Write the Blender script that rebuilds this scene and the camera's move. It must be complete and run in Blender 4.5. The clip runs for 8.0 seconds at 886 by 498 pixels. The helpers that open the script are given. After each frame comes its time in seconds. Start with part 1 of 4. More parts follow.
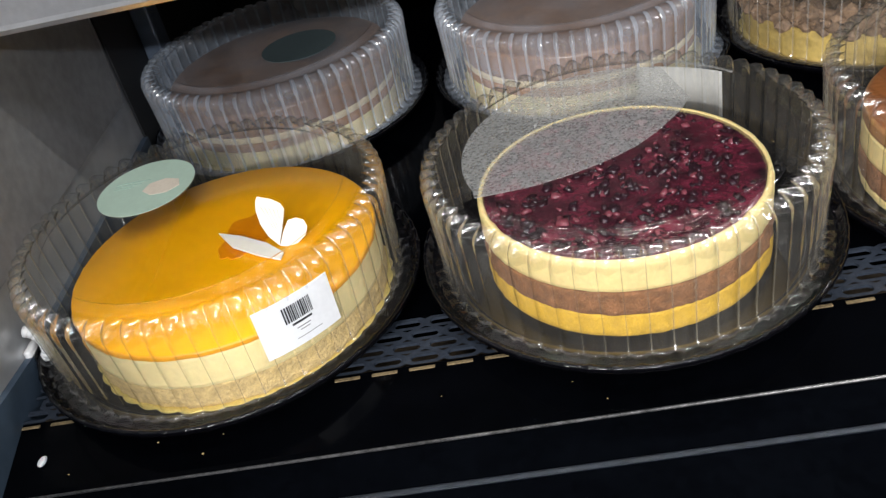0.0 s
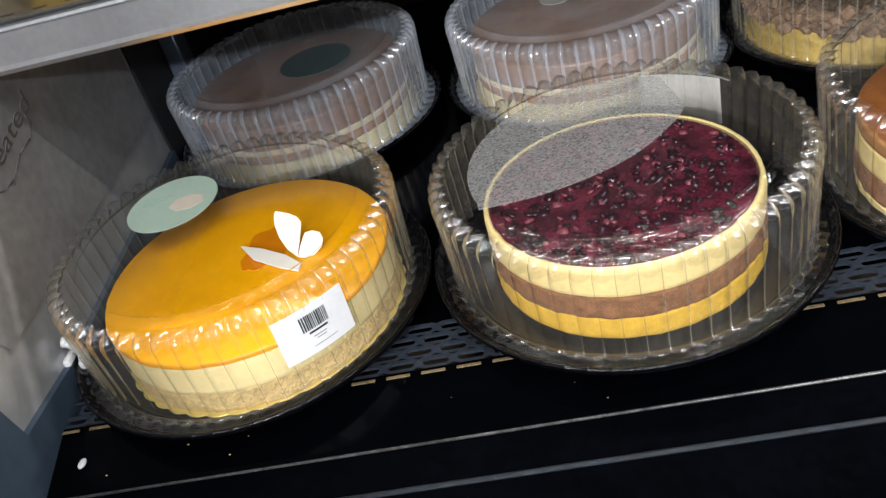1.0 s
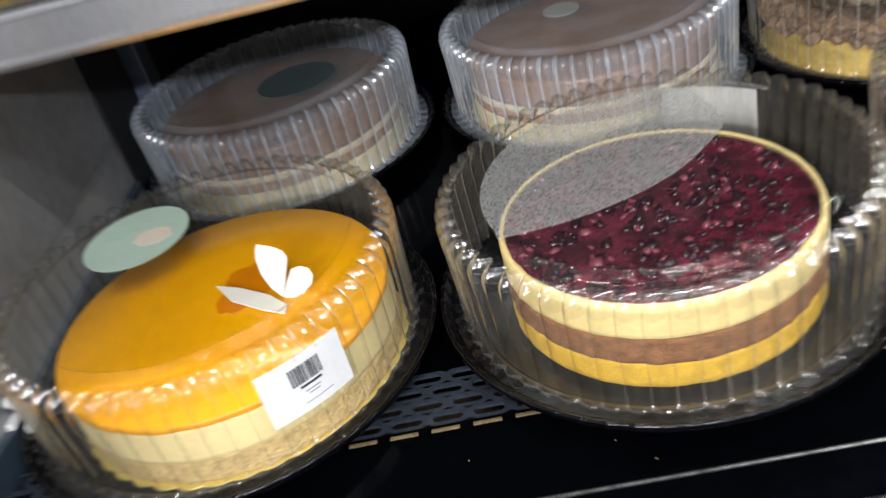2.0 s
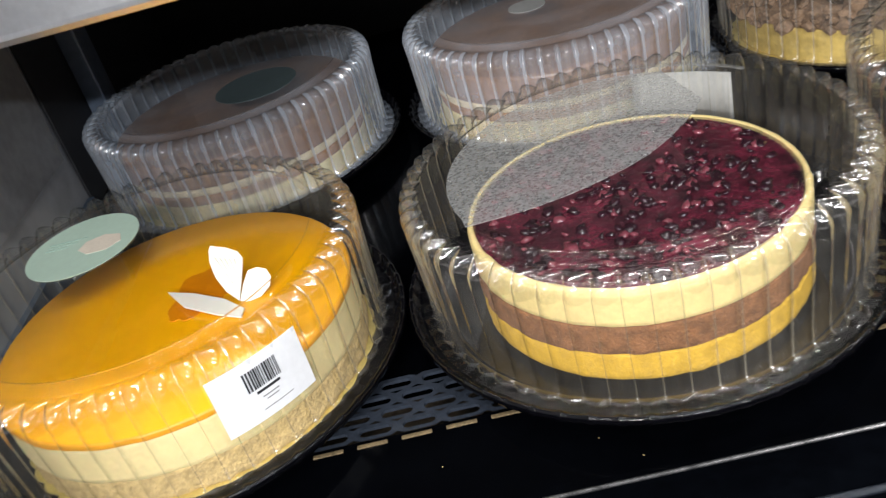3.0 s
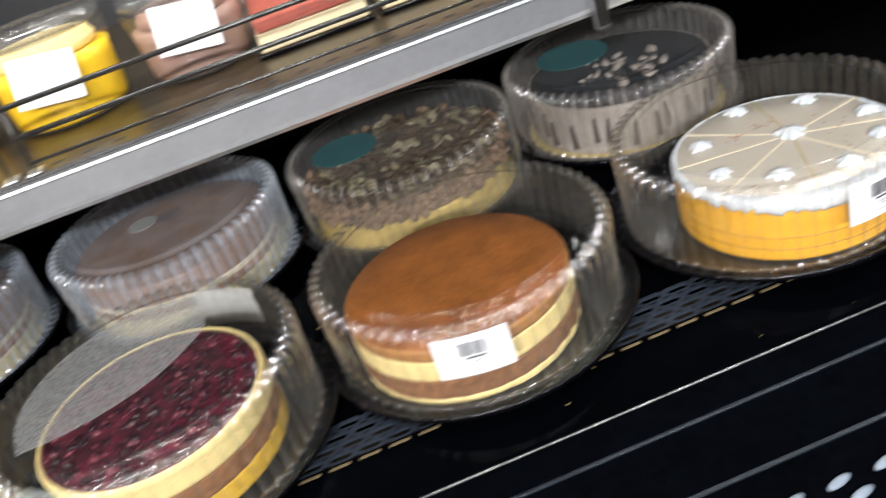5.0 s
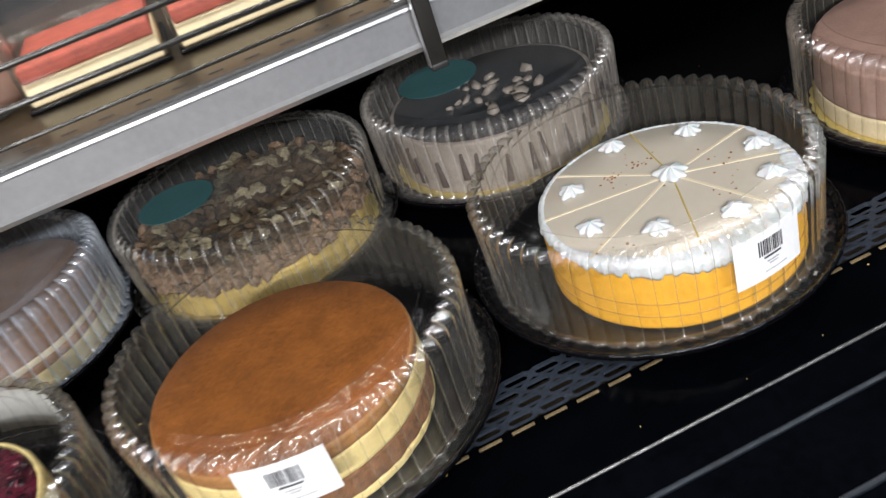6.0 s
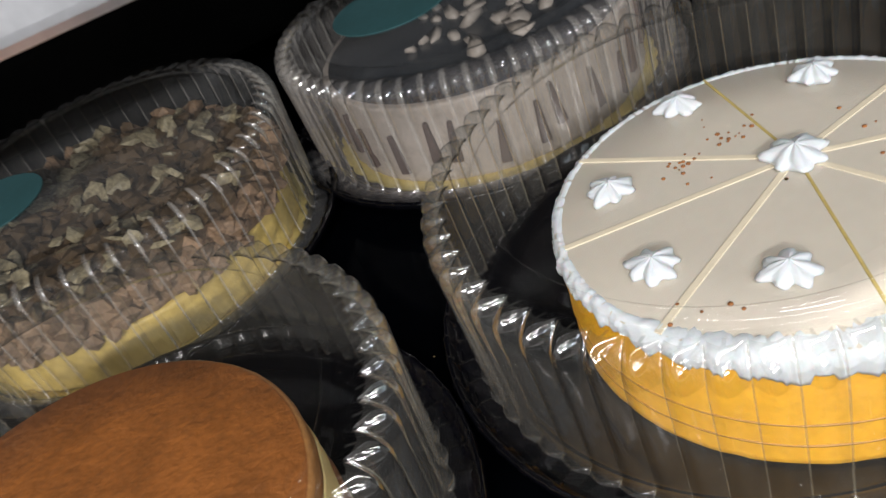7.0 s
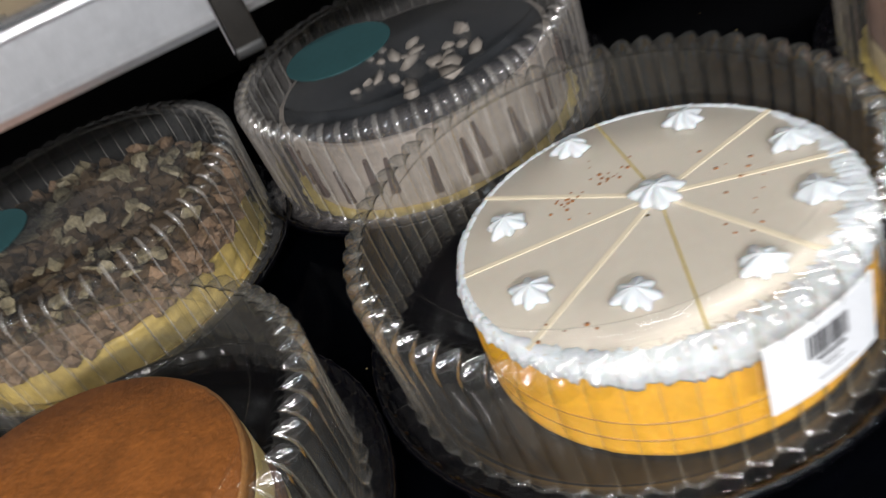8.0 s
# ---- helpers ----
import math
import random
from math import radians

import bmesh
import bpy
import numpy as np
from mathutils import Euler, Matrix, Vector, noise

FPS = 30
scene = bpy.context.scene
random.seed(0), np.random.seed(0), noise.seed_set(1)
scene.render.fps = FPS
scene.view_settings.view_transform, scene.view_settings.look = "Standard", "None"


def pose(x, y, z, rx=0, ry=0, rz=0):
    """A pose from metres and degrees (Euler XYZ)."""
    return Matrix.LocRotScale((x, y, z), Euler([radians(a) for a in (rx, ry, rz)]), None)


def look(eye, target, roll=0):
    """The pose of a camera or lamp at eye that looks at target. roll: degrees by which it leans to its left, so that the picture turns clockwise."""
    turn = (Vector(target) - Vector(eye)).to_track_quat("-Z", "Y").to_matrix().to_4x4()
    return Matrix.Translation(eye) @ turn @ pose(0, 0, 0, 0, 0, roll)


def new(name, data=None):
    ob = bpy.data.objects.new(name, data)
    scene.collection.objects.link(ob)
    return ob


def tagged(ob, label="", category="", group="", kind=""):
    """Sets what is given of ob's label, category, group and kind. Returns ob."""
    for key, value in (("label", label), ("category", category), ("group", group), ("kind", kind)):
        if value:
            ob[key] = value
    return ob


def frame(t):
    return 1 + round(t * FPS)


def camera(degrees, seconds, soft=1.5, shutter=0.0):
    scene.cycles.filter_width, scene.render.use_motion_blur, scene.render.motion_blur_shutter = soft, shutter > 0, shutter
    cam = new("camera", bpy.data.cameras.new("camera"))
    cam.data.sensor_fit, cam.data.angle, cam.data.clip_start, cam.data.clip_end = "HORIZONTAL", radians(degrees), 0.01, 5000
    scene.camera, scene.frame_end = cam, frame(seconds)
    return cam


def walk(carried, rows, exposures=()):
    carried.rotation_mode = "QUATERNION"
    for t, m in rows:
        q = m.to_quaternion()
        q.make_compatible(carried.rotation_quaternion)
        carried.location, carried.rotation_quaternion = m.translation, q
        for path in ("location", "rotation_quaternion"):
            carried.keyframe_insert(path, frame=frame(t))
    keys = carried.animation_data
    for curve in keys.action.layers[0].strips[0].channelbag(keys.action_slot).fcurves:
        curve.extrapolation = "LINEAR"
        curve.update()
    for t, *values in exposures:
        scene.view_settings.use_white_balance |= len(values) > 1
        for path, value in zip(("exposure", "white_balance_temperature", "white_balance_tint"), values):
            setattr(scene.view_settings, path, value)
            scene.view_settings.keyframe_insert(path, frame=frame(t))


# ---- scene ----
cam = camera(54.64, 8.0, soft=1.3, shutter=0.5)
walk(cam, [
    (0, pose(-0.0652, -0.5267, 0.3939, 54.324, 11.393, -0.456)),
    (0.5, pose(-0.0370, -0.5329, 0.4065, 54.387, 12.478, 2.001)),
    (1, pose(-0.0425, -0.5452, 0.4187, 53.953, 13.641, 0.557)),
    (1.5, pose(-0.0499, -0.5674, 0.4380, 54.504, 13.797, -0.626)),
    (2, pose(-0.0800, -0.4748, 0.3736, 55.994, 13.209, -1.572)),
    (2.2, pose(-0.0999, -0.4292, 0.3112, 58.106, 12.764, -4.736)),
    (3.3, pose(-0.0673, -0.5110, 0.3711, 56.980, 14.524, -3.520)),
    (3.5, pose(-0.0560, -0.5765, 0.4355, 55.754, 14.931, -4.029)),
    (4, pose(-0.0083, -0.7087, 0.4811, 58.994, 13.801, -6.548)),
    (4.5, pose(0.0745, -0.6811, 0.4644, 59.188, 12.630, -13.757)),
    (5, pose(0.2178, -0.6439, 0.4768, 58.156, 16.215, -15.348)),
    (5.2, pose(0.2662, -0.6327, 0.4684, 59.008, 17.178, -16.579)),
    (6.3, pose(0.3680, -0.4641, 0.4099, 55.474, 16.314, -20.821)),
    (6.5, pose(0.3998, -0.4071, 0.3661, 55.738, 17.426, -19.275)),
    (7, pose(0.4312, -0.2610, 0.3026, 52.454, 18.472, -20.907)),
    (7.5, pose(0.4411, -0.2475, 0.2951, 51.494, 17.910, -22.428)),
    (8, pose(0.4692, -0.3235, 0.3382, 52.362, 19.347, -21.519)),
], exposures=((0, 0.26), (2.2, 0.28), (3.3, 0.34), (5.2, 0.30), (6.3, 0.10), (8, 0.08)))

# ---------------------------------------------------------------- light
world = bpy.data.worlds.new("shop_air")
scene.world = world
world.use_nodes = True
wn = world.node_tree.nodes["Background"]
wn.inputs[0].default_value = (0.75, 0.86, 1.0, 1)
wn.inputs[1].default_value = 0.10
scene.cycles.transparent_max_bounces = 24
scene.view_settings.exposure = 0.0


def lamp(name, eye, target, sx, sy, watts, colour):
    data = bpy.data.lights.new(name, "AREA")
    data.shape, data.size, data.size_y, data.energy, data.color = "RECTANGLE", sx, sy, watts, colour
    ob = new(name, data)
    ob.matrix_world = look(eye, target)
    return tagged(ob, "unseen white tube added to light the case" if "tube" in name else "unseen white light panel set at the shop ceiling", "lamp")


# unseen tubes added to light the refrigerated case and its upper shelf, and the shop's ceiling lights behind the
# customer
lamp("added_key_tube", (0.2, -0.62, 1.32), (0.2, 0.02, 0.0), 2.4, 0.02, 10.5, (1.0, 0.98, 0.94))
lamp("added_shelf_tube", (0.5, 0.26, 0.66), (0.5, 0.13, 0.26), 2.2, 0.02, 9.8, (1.0, 0.97, 0.92))
# two unseen rows, placed to reach the back cakes and add lid glints
for y, share in ((-2.3, 0.19), (-5.8, 1.32)):
    for x, w, c in ((-2.2, 210, (1.0, 0.98, 0.96)), (0.2, 105, (0.98, 0.98, 1.0)), (2.6, 36, (0.72, 0.86, 1.0))):
        lamp("ceiling_light", (x, y, 2.7), (x * 0.4, -0.3, 0.0), 1.1, 0.16, w * share, c)

# ---------------------------------------------------------------- materials


def mat(name, base=(0.5, 0.5, 0.5), rough=0.5, metal=0.0, spec=0.5, var=0.25, scale=60.0, bump=0.0, bump_scale=300.0,
        dark=None, sss=0.0, coat=0.0, fine=0.5):
    """Principled surface whose colour drifts between base and dark at two scales, with a fine relief."""
    m = bpy.data.materials.new(name)
    m.use_nodes = True
    nt = m.node_tree
    p = nt.nodes["Principled BSDF"]
    tc = nt.nodes.new("ShaderNodeTexCoord")
    n1 = nt.nodes.new("ShaderNodeTexNoise")
    n1.inputs["Scale"].default_value, n1.inputs["Detail"].default_value = scale, 6
    n2 = nt.nodes.new("ShaderNodeTexNoise")
    n2.inputs["Scale"].default_value, n2.inputs["Detail"].default_value = scale * 7, 3
    mx = nt.nodes.new("ShaderNodeMix")
    mx.inputs[0].default_value = fine
    nt.links.new(tc.outputs["Object"], n1.inputs["Vector"])
    nt.links.new(tc.outputs["Object"], n2.inputs["Vector"])
    nt.links.new(n1.outputs["Fac"], mx.inputs[2])
    nt.links.new(n2.outputs["Fac"], mx.inputs[3])
    ramp = nt.nodes.new("ShaderNodeValToRGB")
    d = dark or tuple(c * (1 - var) for c in base)
    ramp.color_ramp.elements[0].position, ramp.color_ramp.elements[1].position = 0.36, 0.62
    ramp.color_ramp.elements[0].color, ramp.color_ramp.elements[1].color = (*d, 1), (*base, 1)
    nt.links.new(mx.outputs[0], ramp.inputs[0])
    nt.links.new(ramp.outputs[0], p.inputs["Base Color"])
    p.inputs["Roughness"].default_value, p.inputs["Metallic"].default_value = rough, metal
    p.inputs["Specular IOR Level"].default_value = spec
    if sss:
        p.inputs["Subsurface Weight"].default_value, p.inputs["Subsurface Scale"].default_value = sss, 0.004
    if coat:
        p.inputs["Coat Weight"].default_value, p.inputs["Coat Roughness"].default_value = coat, 0.06
    if bump:
        n3 = nt.nodes.new("ShaderNodeTexNoise")
        n3.inputs["Scale"].default_value, n3.inputs["Detail"].default_value = bump_scale, 5
        nt.links.new(tc.outputs["Object"], n3.inputs["Vector"])
        b = nt.nodes.new("ShaderNodeBump")
        b.inputs["Strength"].default_value, b.inputs["Distance"].default_value = bump, 0.002
        nt.links.new(n3.outputs["Fac"], b.inputs["Height"])
        nt.links.new(b.outputs[0], p.inputs["Normal"])
    return m


def clear_plastic(name, haze=0.03, tint=(0.95, 0.95, 0.93), gloss=1.0, rough=0.06, haze_colour=(0.8, 0.8, 0.8), beads=0.0):
    """Thin clear sheet: lets light straight through, mirrors by Fresnel, with a little milky haze or beads of water."""
    m = bpy.data.materials.new(name)
    m.use_nodes = True
    nt = m.node_tree
    nt.nodes.remove(nt.nodes["Principled BSDF"])
    out = nt.nodes["Material Output"]
    tr = nt.nodes.new("ShaderNodeBsdfTransparent")
    tr.inputs[0].default_value = (*tint, 1)
    gl = nt.nodes.new("ShaderNodeBsdfGlossy")
    gl.inputs["Roughness"].default_value = rough
    df = nt.nodes.new("ShaderNodeBsdfDiffuse")
    df.inputs[0].default_value = (*haze_colour, 1)
    tl = nt.nodes.new("ShaderNodeBsdfTranslucent")
    tl.inputs[0].default_value = (*haze_colour, 1)
    milk = nt.nodes.new("ShaderNodeMixShader")
    milk.inputs[0].default_value = 0.22
    nt.links.new(df.outputs[0], milk.inputs[1])
    nt.links.new(tl.outputs[0], milk.inputs[2])
    tc = nt.nodes.new("ShaderNodeTexCoord")
    nz = nt.nodes.new("ShaderNodeTexNoise")
    nz.inputs["Scale"].default_value, nz.inputs["Detail"].default_value = (480, 1) if beads else (22, 6)
    nt.links.new(tc.outputs["Object"], nz.inputs["Vector"])
    mr = nt.nodes.new("ShaderNodeMapRange")
    mr.inputs[1].default_value, mr.inputs[2].default_value = 0.3, 0.7
    mr.inputs[3].default_value, mr.inputs[4].default_value = haze * (0.7 if beads else 0.6), haze * (1.35 if beads else 1.4)
    nt.links.new(nz.outputs["Fac"], mr.inputs[0])
    m1 = nt.nodes.new("ShaderNodeMixShader")
    nt.links.new(mr.outputs[0], m1.inputs[0])
    nt.links.new(tr.outputs[0], m1.inputs[1])
    nt.links.new(milk.outputs[0], m1.inputs[2])
    fr = nt.nodes.new("ShaderNodeLayerWeight")
    fr.inputs["Blend"].default_value = 0.5
    pw = nt.nodes.new("ShaderNodeMath")
    pw.operation = "POWER"
    pw.inputs[1].default_value = 4.0
    nt.links.new(fr.outputs["Facing"], pw.inputs[0])
    mul = nt.nodes.new("ShaderNodeMath")
    mul.operation, mul.use_clamp = "MULTIPLY_ADD", True
    mul.inputs[1].default_value, mul.inputs[2].default_value = 0.75, 0.045 * gloss
    nt.links.new(pw.outputs[0], mul.inputs[0])
    m2 = nt.nodes.new("ShaderNodeMixShader")
    nt.links.new(mul.outputs[0], m2.inputs[0])
    nt.links.new(m1.outputs[0], m2.inputs[1])
    nt.links.new(gl.outputs[0], m2.inputs[2])
    nt.links.new(m2.outputs[0], out.inputs[0])
    if beads:
        b = nt.nodes.new("ShaderNodeBump")
        b.inputs["Strength"].default_value, b.inputs["Distance"].default_value = beads, 0.001
        nt.links.new(nz.outputs["Fac"], b.inputs["Height"])
        nt.links.new(b.outputs[0], df.inputs["Normal"])
        nt.links.new(b.outputs[0], gl.inputs["Normal"])
        nt.links.new(b.outputs[0], fr.inputs["Normal"])
    return m


M_CLEAR = clear_plastic("clear_plastic", haze=0.022, gloss=1.0, rough=0.03, haze_colour=(0.75, 0.72, 0.66), tint=(0.975, 0.975, 0.965))
M_LID = clear_plastic("clear_lid_plastic", haze=0.004, gloss=1.0, rough=0.02, haze_colour=(0.8, 0.78, 0.74), tint=(0.99, 0.99, 0.985))
# warm haze: partly the plastic's own, partly painted sheen and refracted cake colour
M_LID_WALL = clear_plastic("clear_lid_wall_plastic", haze=0.042, gloss=1.8, rough=0.06, haze_colour=(0.84, 0.80, 0.72), tint=(0.985, 0.982, 0.97))
M_LID_SHOULDER = clear_plastic("clear_lid_shoulder_plastic", haze=0.034, gloss=4.5, rough=0.09, haze_colour=(0.84, 0.82, 0.76), tint=(0.98, 0.98, 0.97))
# milky haze along each crease paints the lines refraction would draw
M_LID_REFRACTION = clear_plastic("crease_refraction_plastic", haze=0.22, gloss=6.0, rough=0.12, haze_colour=(0.60, 0.54, 0.42), tint=(0.90, 0.89, 0.86))
# paler haze paints the bright rib streaks of fogged and steamed lids
M_FOGGED_STREAK = clear_plastic("fogged_streak_plastic", haze=0.46, gloss=5.0, rough=0.12, haze_colour=(0.72, 0.80, 0.92))
M_STEAMED_STREAK = clear_plastic("steamed_streak_plastic", haze=0.32, gloss=5.0, rough=0.12, haze_colour=(0.66, 0.62, 0.58))
M_FOGGED = clear_plastic("fogged_plastic", haze=0.29, gloss=3.2, rough=0.09, haze_colour=(0.62, 0.70, 0.82))
M_FOGGED_TOP = clear_plastic("fogged_top_plastic", haze=0.24, gloss=1.5, rough=0.07, haze_colour=(0.60, 0.66, 0.76))
M_STEAMED = clear_plastic("steamed_plastic", haze=0.13, gloss=3.2, rough=0.09, haze_colour=(0.64, 0.59, 0.57))
M_MISTED = clear_plastic("misted_plastic", haze=0.045, gloss=1.5, rough=0.05, haze_colour=(0.7, 0.7, 0.7))
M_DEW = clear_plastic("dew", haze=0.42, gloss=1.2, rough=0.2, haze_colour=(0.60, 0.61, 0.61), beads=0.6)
M_TRAY = mat("black_tray_plastic", (0.002, 0.002, 0.003), 0.12, spec=0.26, var=0.3, scale=40)
M_DECK = mat("black_enamel", (0.0008, 0.0010, 0.0016), 0.12, spec=0.04, var=0.4, scale=9, bump=0.02, bump_scale=60)
M_DECK_EDGE = mat("worn_enamel_edge", (0.30, 0.30, 0.31), 0.35, metal=0.7, var=0.75, scale=120)
M_GRILLE = mat("blue_grey_grille", (0.045, 0.056, 0.078), 0.32, metal=0.3, var=0.4, scale=50)
M_PANEL = mat("matt_black_panel", (0.0014, 0.0018, 0.0028), 0.4, spec=0.0, var=0.4, scale=20)
M_RIB = mat("rib_steel", (0.010, 0.015, 0.025), 0.36, metal=0.6, var=0.5, scale=40)
M_TAB = mat("tan_tab", (0.30, 0.22, 0.12), 0.5, metal=0.3, var=0.6, scale=90)
M_LOUVRE = mat("louvre_grey", (0.24, 0.29, 0.36), 0.45, var=0.3, scale=90)
# dulled white, for a painted lid reflection and the back of a label
M_DULLWHITE = mat("dulled_white", (0.36, 0.36, 0.35), 0.6, var=0.15, scale=30)
M_PIT = mat("duct_dust", (0.05, 0.035, 0.02), 0.9, var=0.6, scale=80)
M_ALU = mat("brushed_aluminium", (0.67, 0.68, 0.71), 0.28, metal=0.9, var=0.12, scale=30, bump=0.05, bump_scale=200)
M_GASKET = mat("black_gasket", (0.02, 0.02, 0.02), 0.5, var=0.3)
M_WIRE = mat("black_wire", (0.02, 0.018, 0.016), 0.25, spec=0.7, var=0.4, scale=200)
M_SHELF = mat("brown_shelf_sheet", (0.035, 0.026, 0.014), 0.3, spec=0.5, var=0.55, scale=25)
M_WALL = mat("satin_steel_panel", (0.52, 0.53, 0.55), 0.30, metal=0.4, var=0.3, scale=7)
M_BLUEWALL = mat("blue_grey_sill", (0.05, 0.075, 0.11), 0.4, var=0.3, scale=12)
M_POST = mat("blue_grey_post", (0.16, 0.20, 0.27), 0.35, metal=0.4, var=0.3, scale=15)
M_DARK = mat("case_liner", (0.012, 0.012, 0.014), 0.6, var=0.4, scale=8)
M_CANOPY = mat("white_canopy", (0.55, 0.55, 0.55), 0.6, var=0.15, scale=6)
# kept dark so that the unseen shop reflects weakly in lids and deck
M_SHOP = mat("dim_shop_shell", (0.26, 0.25, 0.245), 0.8, var=0.3, scale=3)
M_SHEET = mat("grey_poster", (0.28, 0.28, 0.285), 0.4, var=0.3, scale=14)
M_INK = mat("ink", (0.03, 0.03, 0.035), 0.5, var=0.2)
M_GREYINK = mat("grey_ink", (0.30, 0.30, 0.31), 0.5, var=0.3)
M_FAINT = mat("faint_ink", (0.12, 0.12, 0.122), 0.5, var=0.3)
M_PAPER = mat("label_paper", (0.82, 0.83, 0.86), 0.55, var=0.06, scale=40)
M_MINT = mat("mint_sticker", (0.46, 0.60, 0.50), 0.45, var=0.08, scale=30)
M_MINTPRINT = mat("mint_print", (0.30, 0.44, 0.38), 0.5, var=0.1)
M_PEACH = mat("peach_print", (0.75, 0.66, 0.55), 0.5, var=0.12, scale=120)
M_TEAL = mat("teal_sticker", (0.05, 0.15, 0.16), 0.45, var=0.15, scale=30)
M_DULLTEAL = mat("fogged_teal_sticker", (0.09, 0.125, 0.13), 0.5, var=0.2, scale=30)
M_WHITE = mat("white_plastic", (0.8, 0.8, 0.8), 0.35, var=0.06)
M_CHOCWHITE = mat("white_chocolate", (0.88, 0.84, 0.76), 0.4, var=0.1, scale=120, sss=0.15)
M_MANGO = mat("mango_glaze", (0.90, 0.41, 0.0), 0.22, spec=0.35, var=0.10, scale=18, coat=0.12, sss=0.08)
M_GLAZE_SHADE = mat("shaded_glaze", (0.74, 0.235, 0.0), 0.18, spec=0.5, var=0.18, scale=40, coat=0.5)
M_MANGO_SIDE = mat("mango_mousse", (0.84, 0.36, 0.0), 0.38, var=0.14, scale=60, bump=0.1, sss=0.12)
M_CREAM = mat("vanilla_cream", (0.86, 0.71, 0.36), 0.5, var=0.14, scale=50, bump=0.2, bump_scale=500, sss=0.12)
M_YCREAM = mat("yellow_cream", (0.86, 0.68, 0.30), 0.5, var=0.16, scale=50, bump=0.2, bump_scale=500, sss=0.1)
M_SPONGE = mat("yellow_sponge", (0.72, 0.43, 0.03), 0.7, var=0.3, scale=120, bump=0.5, bump_scale=700)
M_COCOA = mat("cocoa_sponge", (0.30, 0.125, 0.045), 0.85, var=0.55, scale=150, bump=0.8, bump_scale=600)
M_CRUMB = mat("biscuit_crumb", (0.72, 0.52, 0.22), 0.85, var=0.45, scale=220, bump=0.9, bump_scale=450)
M_GOLD = mat("gold_board", (0.75, 0.58, 0.16), 0.35, metal=0.5, var=0.25, scale=60)
M_BERRY = mat("blueberry_jelly", (0.125, 0.016, 0.034), 0.14, var=0.9, scale=48, dark=(0.010, 0.002, 0.006), coat=0.6, bump=0.7, bump_scale=150, fine=0.3)
M_BERRYSKIN = mat("blueberry_skin", (0.022, 0.004, 0.011), 0.22, spec=0.45, var=0.5, scale=150, coat=0.25)
M_BERRYPULP = mat("blueberry_pulp", (0.20, 0.045, 0.065), 0.25, var=0.5, scale=180, coat=0.5)
M_CARAMEL = mat("caramel_top", (0.29, 0.095, 0.018), 0.5, var=0.40, scale=40, bump=0.45, bump_scale=260, fine=0.4)
M_CARAMEL_SIDE = mat("caramel_mousse", (0.40, 0.18, 0.050), 0.55, var=0.22, scale=60, bump=0.25)
M_CHOC = mat("chocolate_top", (0.33, 0.165, 0.075), 0.3, var=0.35, scale=24)
M_ICING = mat("pale_icing", (0.54, 0.485, 0.41), 0.36, var=0.07, scale=30, sss=0.08)
M_GREYCREAM = mat("greyish_cream", (0.36, 0.31, 0.27), 0.5, var=0.25, scale=40)
# yellow cream darkened for the nut cake, whose side lies in shade
M_DIMCREAM = mat("shaded_yellow_cream", (0.66, 0.47, 0.13), 0.5, var=0.35, scale=30, bump=0.3)
M_SEAM = mat("cut_seam", (0.70, 0.61, 0.46), 0.5, var=0.12, scale=80)
M_SEAM_DARK = mat("open_seam", (0.50, 0.38, 0.12), 0.6, var=0.3, scale=80)
M_WHIP = mat("whipped_cream", (0.62, 0.65, 0.68), 0.62, spec=0.3, var=0.05, scale=60, bump=0.15, bump_scale=300, sss=0.15)
M_ORANGE_CAKE = mat("orange_sponge", (0.86, 0.43, 0.022), 0.5, var=0.16, scale=40, bump=0.2, sss=0.1)
M_BROWNLINE = mat("jam_line", (0.46, 0.22, 0.02), 0.5, var=0.3)
M_SPICE = mat("spice_crumb", (0.33, 0.12, 0.03), 0.8, var=0.4)
M_NUT = mat("nut_flake", (0.27, 0.165, 0.095), 0.7, var=0.6, scale=60)
M_NUTPALE = mat("pale_nut_flake", (0.34, 0.28, 0.17), 0.6, var=0.75, scale=60)
M_NUTSHADE = mat("shaded_nut", (0.085, 0.048, 0.018), 0.75, var=0.5, scale=60)
M_FINGER = mat("dark_wafer", (0.05, 0.025, 0.018), 0.6, var=0.3)
M_GLAZE = mat("dark_glaze", (0.022, 0.028, 0.038), 0.25, var=0.6, scale=30)
M_MAUVE = mat("mauve_mousse", (0.36, 0.22, 0.18), 0.5, var=0.2)
M_RED = mat("red_sponge", (0.35, 0.06, 0.035), 0.7, var=0.4, scale=90, bump=0.3)
M_ALMOND = mat("pale_cheese", (0.80, 0.66, 0.42), 0.55, var=0.15)
M_YTUB = mat("yellow_mousse", (0.92, 0.58, 0.012), 0.35, var=0.12, sss=0.1)

# ---------------------------------------------------------------- mesh helpers


def part(name, bm, material, parent=None, label="", smooth=True):
    me = bpy.data.meshes.new(name)
    bm.normal_update()
    if smooth:
        for f in bm.faces:
            f.smooth = True
    bm.to_mesh(me)
    bm.free()
    me.materials.append(material)
    ob = new(name, me)
    if parent:
        ob.parent = parent
    if label:
        ob["label"] = label
    return ob


def shared(name, me, parent, m, label=""):
    ob = new(name, me)
    ob.parent, ob.matrix_basis = parent, m
    if label:
        ob["label"] = label
    return ob


def thing(name, x, y, z, label, category, group="", turn=0):
    ob = new(name)
    ob.empty_display_size = 0.02
    ob.matrix_basis = pose(x, y, z, 0, 0, turn)
    return tagged(ob, label, category, group)


